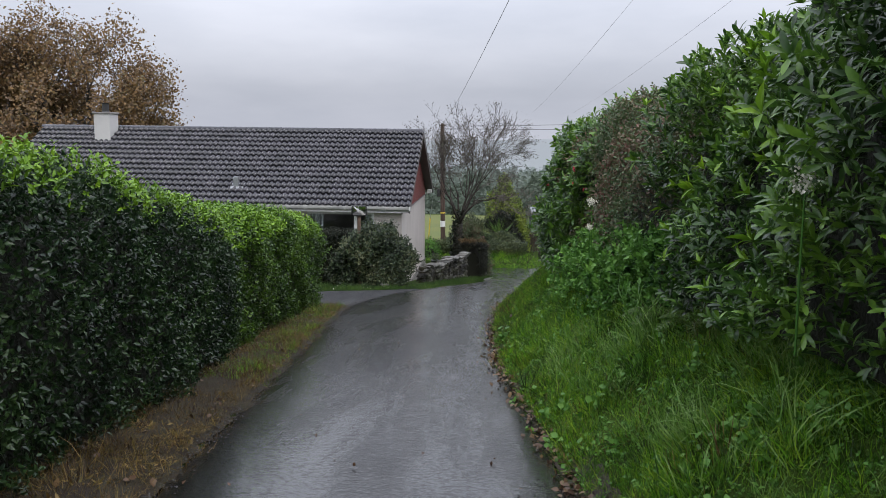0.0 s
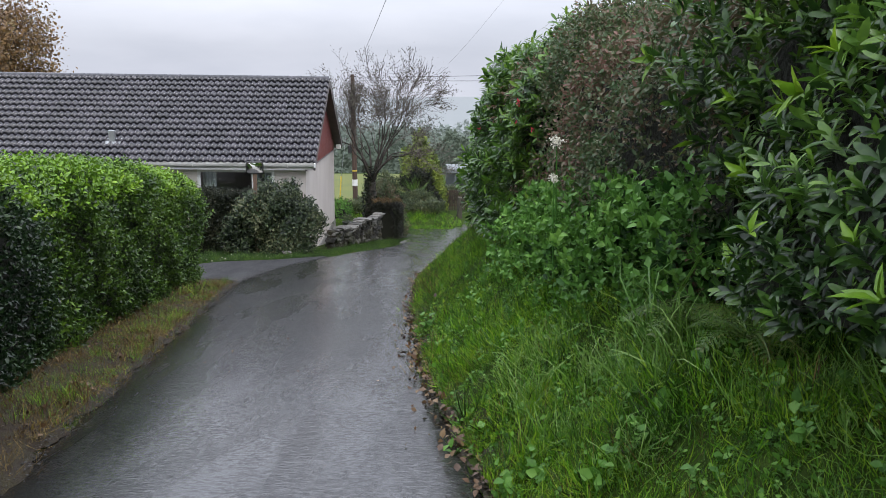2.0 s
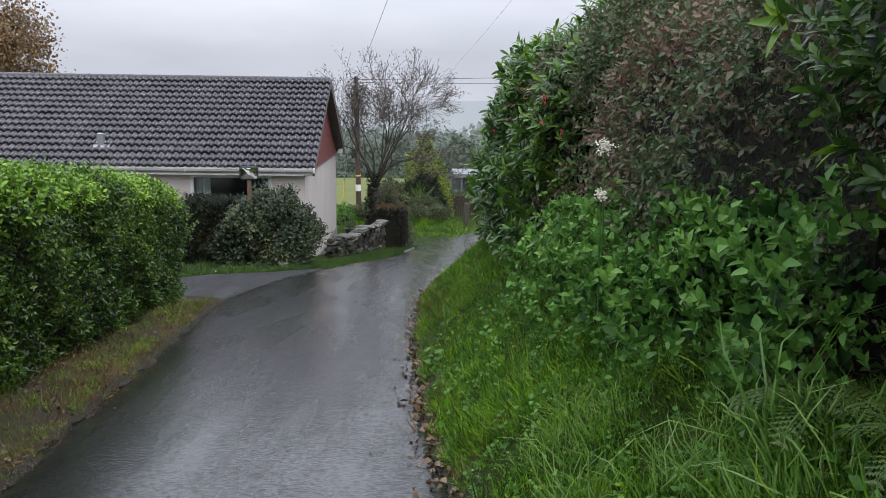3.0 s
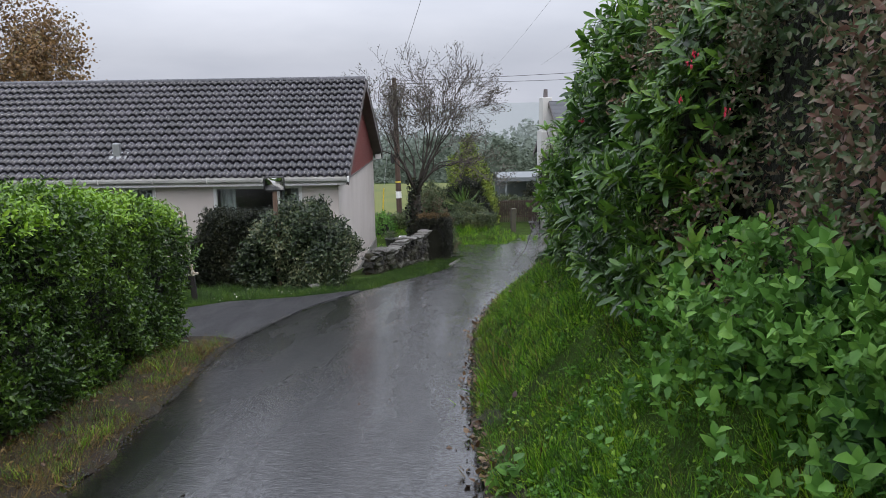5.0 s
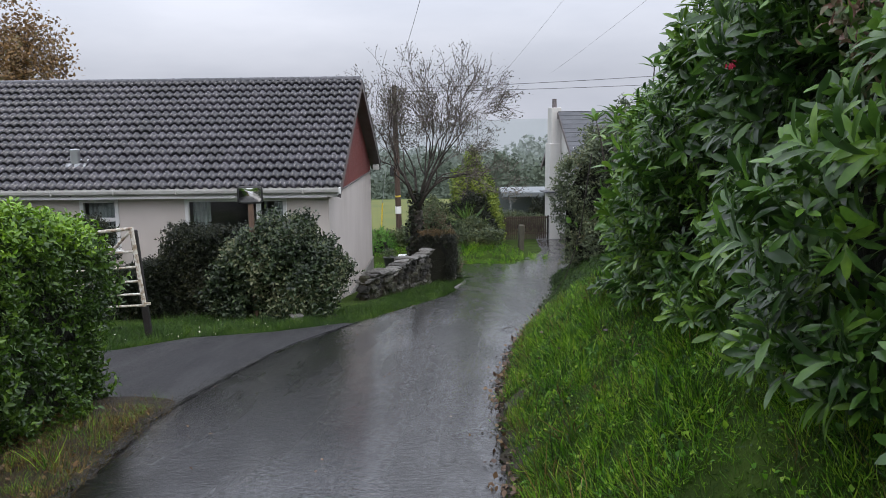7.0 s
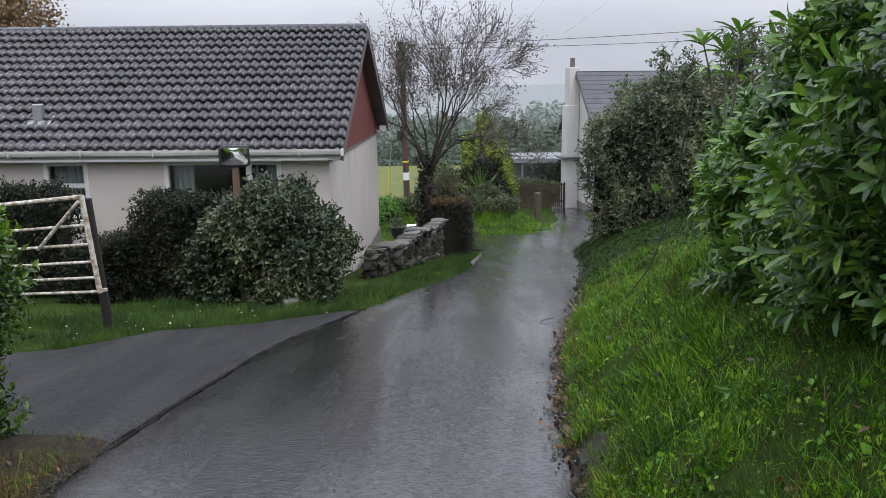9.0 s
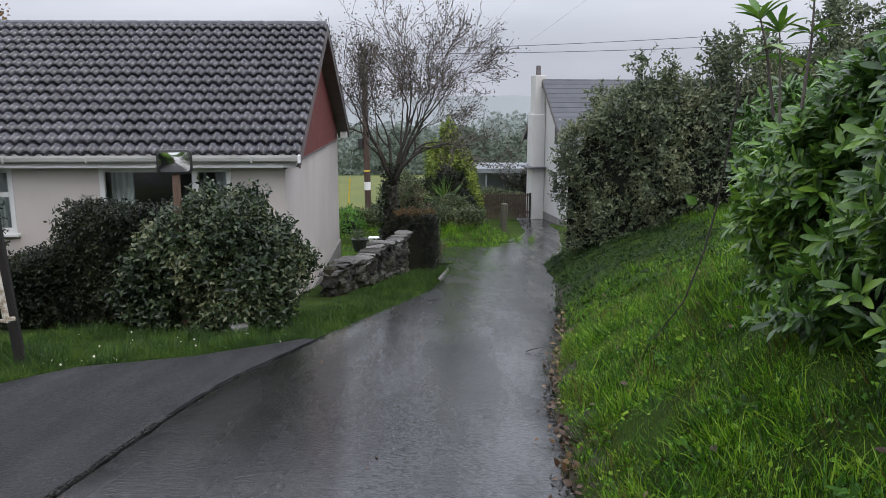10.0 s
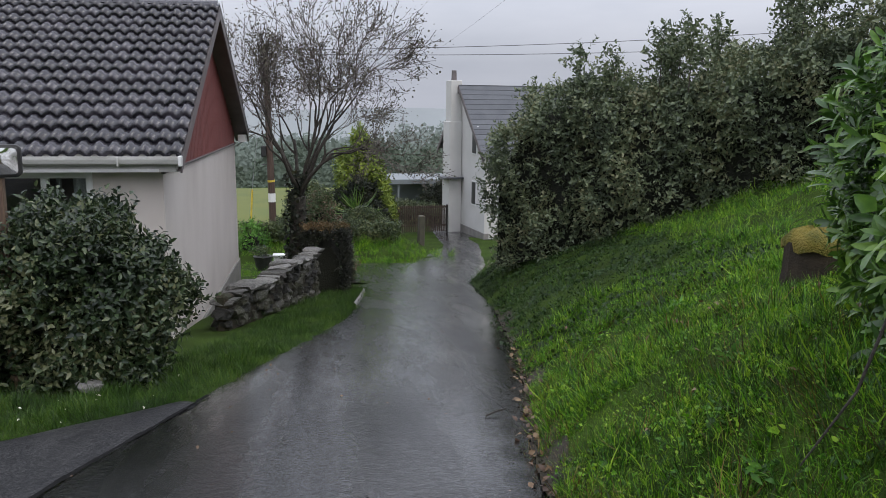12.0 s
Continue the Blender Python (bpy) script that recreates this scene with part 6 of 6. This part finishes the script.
def fern(at, turn, n, length, seed, mat=FERN):
    r = random.Random(seed)
    f = thing("fern", "green fern with arching feathery fronds", "fern", "ferns", at=at, turn=turn)
    for i in range(n):
        a = radians(i * 360 / n + r.uniform(-20, 20))
        pts = [Vector((math.cos(a) * t * length * 0.85, math.sin(a) * t * length * 0.85, length * (0.75 * t - 0.75 * t * t))) for t in np.linspace(0, 1, 14)]
        s = Shape().tube(pts, 0.003, 4)
        side = Vector((-math.sin(a), math.cos(a), 0))
        for j in range(1, 14):
            w = length * 0.26 * math.sin(math.pi * (0.12 + 0.86 * j / 14)) ** 0.8
            d_ = (pts[j] - pts[j - 1]).normalized()
            for sg in (-1, 1):
                tip = pts[j] + side * sg * w + d_ * w * 0.35 - Vector((0, 0, w * 0.25))
                for m_ in range(5):
                    p0 = pts[j].lerp(tip, m_ / 5)
                    p1 = pts[j].lerp(tip, (m_ + 0.95) / 5)
                    ww = d_ * 0.028 * length / 0.55 * (1 - m_ / 6)
                    s.add([p0, p1, p0 + ww, p0 - ww], [(0, 1, 2), (0, 3, 1)])
        part("frond", s, mat, f)


fern((2.0, 7.9, float(land(2.0, 7.9)) + 0.1), 80, 7, 0.36, 2)
fern((2.12, 7.5, float(land(2.12, 7.5)) + 0.05), 20, 6, 0.33, 3)

# fuchsia flowers hanging in the rhododendron
for x, y, z in ((1.62, 11.75, 1.12), (1.60, 11.6, 1.16), (1.62, 11.9, 0.95), (1.42, 13.8, 0.80), (1.72, 11.5, 0.90)):
    fl = thing("fuchsia_flower", "small hanging red fuchsia flower", "flower", "fuchsia flowers", at=(x, y, z))
    n = 8
    part("petals", scatter("petals", r5.normal(0, 0.008, (n, 3)), r5.normal(0, 0.35, (n, 3)) + np.array((0, 0, -1.0)), LEAF, 0.02, r5, 1.0, 0.3, 0.0), PETAL_RED, fl)

# young shoots standing out of the crown of the rhododendron
for i, (x, y, z, a_) in enumerate(((1.70, 18.4, 0.36, -12), (1.80, 18.1, 0.42, 6), (1.92, 18.7, 0.32, 14), (1.95, 17.3, 0.80, -4), (2.1, 16.4, 1.2, 8))):
    young = thing("rhododendron_shoot", "upright young rhododendron shoot with long leaves", "shrub", "rhododendron shoots", at=(x, y, z))
    young.matrix_world = pose(x, y, z, 0, a_, 40 * i)
    part("stem", Shape().tube([(0, 0, -0.35), (0.01, 0, 0.0), (0.0, 0.01, 0.22)], [0.009, 0.007, 0.004], 6), TWIG, young)
    wv, wf = whorl(8, 0.24, 0.75, 0.25, 40 + i, True)
    part("leaf_rosette", mesh_np("leaf_rosette", wv[:, [0, 2, 1]] * 0.19 + np.array((0, 0.01, 0.17)), wf, True), RHODO, young)
    wv, wf = whorl(6, 0.24, 0.2, 0.3, 50 + i, True)
    part("lower_leaf_rosette", mesh_np("lower_leaf_rosette", wv[:, [0, 2, 1]] * 0.17 + np.array((0, 0, 0.02)), wf, True), RHODO, young)

# hanging bramble stem before the rhododendron
stem_pts = [(1.66, 18.6, 0.20), (1.61, 18.6, -0.16), (1.57, 18.6, -0.50), (1.51, 18.6, -0.77), (1.41, 18.6, -1.07), (1.24, 18.6, -1.31)]
bramble = thing("bramble_stem", "thin dark bramble stem hanging over the bank", "bramble")
part("stem", Shape().tube(stem_pts, [0.007, 0.007, 0.006, 0.006, 0.005, 0.003], 6), BARK, bramble)
P = np.array(stem_pts)[[0, 1, 1, 2, 2, 3]] + r5.normal(0, 0.05, (6, 3))
part("foliage", scatter("foliage", P, r5.normal(size=(6, 3)), LEAF_WIDE, 0.08, r5), LAUREL, bramble)

# pale maple leaves in the privet hedge
maple = thing("maple_seedling", "yellow-green maple leaves growing through the hedge", "seedling", at=(-1.72, 4.0, 0))
P = np.array([(0.0, 0.1 * k, 0.28 + 0.13 * (k % 3) - 0.05 * k) for k in range(6)]) + r5.normal(0, 0.05, (6, 3))
part("foliage", scatter("foliage", P, np.tile((1.0, -0.6, 0.3), (6, 1)), sprig(5, 0.9, 8, 0.05), 0.22, r5), YELLOW_LEAF, maple)

# pale things in the garden by the pole
trough = thing("garden_trough", "white plastic trough standing in the garden", "plant trough", at=(-1.75, 40.5, float(land(-1.75, 40.5))))
part("tub", Shape().box(-0.25, -0.15, 0.25, 0.25, 0.15, 0.55, 0.03), WHITE_PLATE, trough)
part("stand", Shape().box(-0.2, -0.1, 0.0, 0.2, 0.1, 0.25, 0.01), DARK_POST, trough)
part("rim", Shape().box(-0.28, -0.18, 0.55, 0.28, 0.18, 0.6, 0.01), WHITE_PLATE, trough)
pot = thing("plant_pot", "dark round plant pot standing on the garden lawn", "plant pot", at=(-2.45, 42.0, float(land(-2.45, 42.0)) - 0.05))
part("tub", Shape().tube([(0, 0, 0), (0, 0, 0.1), (0, 0, 0.42), (0, 0, 0.46)], [0.2, 0.23, 0.3, 0.32], 14), BLACK, pot)
part("foliage", scatter("foliage", np.stack([r5.normal(0, 0.15, 60), r5.normal(0, 0.15, 60), 0.42 + 0.3 * r5.random(60)], -1), r5.normal(size=(60, 3)) + np.array((0, 0, 0.8)), SPRIG, 0.2, r5), GARDEN_LEAF, pot)
mound("border_plant", "leafy green border plant beside the lawn", "plant", g(-3.1, 45.0, 0), 0.55, 0.5, 0.9, NETTLE_TOP, SPRIG, 0.22, 260, 71, 0.6)
mound("border_shrub", "loose dark green border shrub by the pole", "shrub", g(-1.9, 46.2, 0), 0.7, 0.5, 0.8, GARDEN_LEAF, SPRIG, 0.25, 400, 72, 0.7)
yucca = thing("cabbage_palm", "spiky green palm among the garden shrubs", "palm", at=(0.75, 48.6, float(land(0.75, 48.6)) + 1.15))
part("trunk", Shape().tube([(0, 0, -1.3), (0, 0, 0.1)], [0.1, 0.08], 8), BARK, yucca)
part("fronds", scatter("fronds", r5.normal(0, 0.05, (70, 3)), r5.normal(size=(70, 3)) * np.array((1, 1, 0.7)) + np.array((0, 0, 0.5)), blade(0.025, 0.3), 1.0, r5, 1.0, 0.1, 0.0), FERN, yucca)

# pale flecks and a stone at the foot of the bush
dv = np.stack(drive_verge(np.random.default_rng(97), 90), -1)
litter("pale_petals", "small pale petals and leaves in the verge grass", np.stack([dv[:, 0], dv[:, 1], ground_height(dv[:, 0], dv[:, 1]) + 0.07], -1), PETAL_WHITE, 0.03, 98)
rock = part("pale_rock", STONES[2].copy(), KERB)
rock.data.materials.clear()
rock.data.materials.append(KERB)
rock.matrix_world = pose(-2.53, 24.0, float(land(-2.53, 24.0)) + 0.03, 5, 10, 20) @ Matrix.Diagonal((0.13, 0.09, 0.06, 1))
tagged(rock, "flat pale rock at the foot of the bush", "rock")
slab = part("edge_stone", STONES[4].copy(), STONE)
slab.matrix_world = pose(0.80, 17.2, float(fall(17.2)) + 0.03, 0, 8, 15) @ Matrix.Diagonal((0.12, 0.09, 0.05, 1))
tagged(slab, "flat grey stone at the lane edge", "stone")
# dock plants with broad leaves on the bank
for i, (x, y) in enumerate(((2.5, 23.8), (2.0, 20.5), (2.85, 23.1), (1.5, 19.3), (1.35, 16.6), (1.25, 12.9), (1.45, 6.4))):
    dock = thing("dock_plant", "low dark green weed with broad leaves on the bank", "weed", "dock plants", at=(x, y, float(land(x, y)) + 0.03))
    part("leaf_rosette", scatter("leaf_rosette", r5.normal(0, 0.02, (12, 3)), r5.normal(size=(12, 3)) * np.array((1, 1, 0.25)) + np.array((0, 0, 0.35)), leaf(0.38, 0.06, 0.3), 0.08, r5, 1.0, 0.2, 0.0), NETTLE_TOP, dock)

# bare earth at the foot of the bank and crumbled edges of the asphalt
foot = part("bank_foot", strip("bank_foot", np.arange(-2, 30, 0.06), lambda y: edge_r(y) - 0.05, lambda y: edge_r(y) + 0.16, 6, 0.0, 0.05), EARTH)
co_f = np.zeros(len(foot.data.vertices) * 3, np.float32)
foot.data.vertices.foreach_get("co", co_f)
co_f = co_f.reshape(-1, 3)
co_f[:, 2] = land(co_f[:, 0], co_f[:, 1]) + 0.006 + 0.012 * np.sin(co_f[:, 1] * 31 + co_f[:, 0] * 47)
foot.data.vertices.foreach_set("co", co_f.ravel())
tagged(foot, "strip of bare wet earth where the bank meets the lane", "earth", kind="structure")


def crumbs(name, label, x, y, z, size, seed, mat):
    r = np.random.default_rng(seed)
    n = len(x)
    tv = np.array([(1, 0, 0), (-1, 0.1, 0), (0.1, 1, 0), (0, -1, 0.1), (0.1, 0, 0.7), (0, 0.1, -0.6)])
    tf = np.array([(0, 2, 4), (2, 1, 4), (1, 3, 4), (3, 0, 4), (2, 0, 5), (1, 2, 5), (3, 1, 5), (0, 3, 5)])
    P = np.stack([x, y, z], -1)
    V = P[:, None] + (tv * (0.7 + 0.6 * r.random((n, 6, 1)))) * (size * (0.3 + r.random(n) ** 2))[:, None, None]
    F = tf[None] + (np.arange(n) * 6)[:, None, None]
    return tagged(part(name, mesh_np(name, V.reshape(-1, 3), F.reshape(-1, 3)), mat), label, "gravel", kind="stuff")


cy = r5.uniform(3, 17.6, 2600)
cx = edge_l(cy) + r5.normal(0.02, 0.045, 2600)
crumbs("edge_gravel", "crumbled grey asphalt and grit along the lane edge", cx, cy, fall(cy) + 0.018, 0.009, 101, GRIT)
cy = r5.uniform(14.5, 20.0, 3600)
cx = edge_l(cy) - np.abs(r5.normal(0, 0.08, 3600)) + 0.08
crumbs("seam_gravel", "grey grit gathered along the driveway joint", cx, cy, fall(cy) + 0.012, 0.0065, 102, GRIT)
cy = r5.uniform(3, 28, 1800)
cx = edge_r(cy) - np.abs(r5.normal(0, 0.07, 1800))
crumbs("lane_grit", "dark grit washed against the bank", cx, cy, fall(cy) + 0.015, 0.013, 103, EARTH)

# ---- the pantiles nearest the lane, one by one ----
for o in tiles_near:
    t_ob = new("pantile", tile_data)
    t_ob.parent = roof
    t_ob.location = o
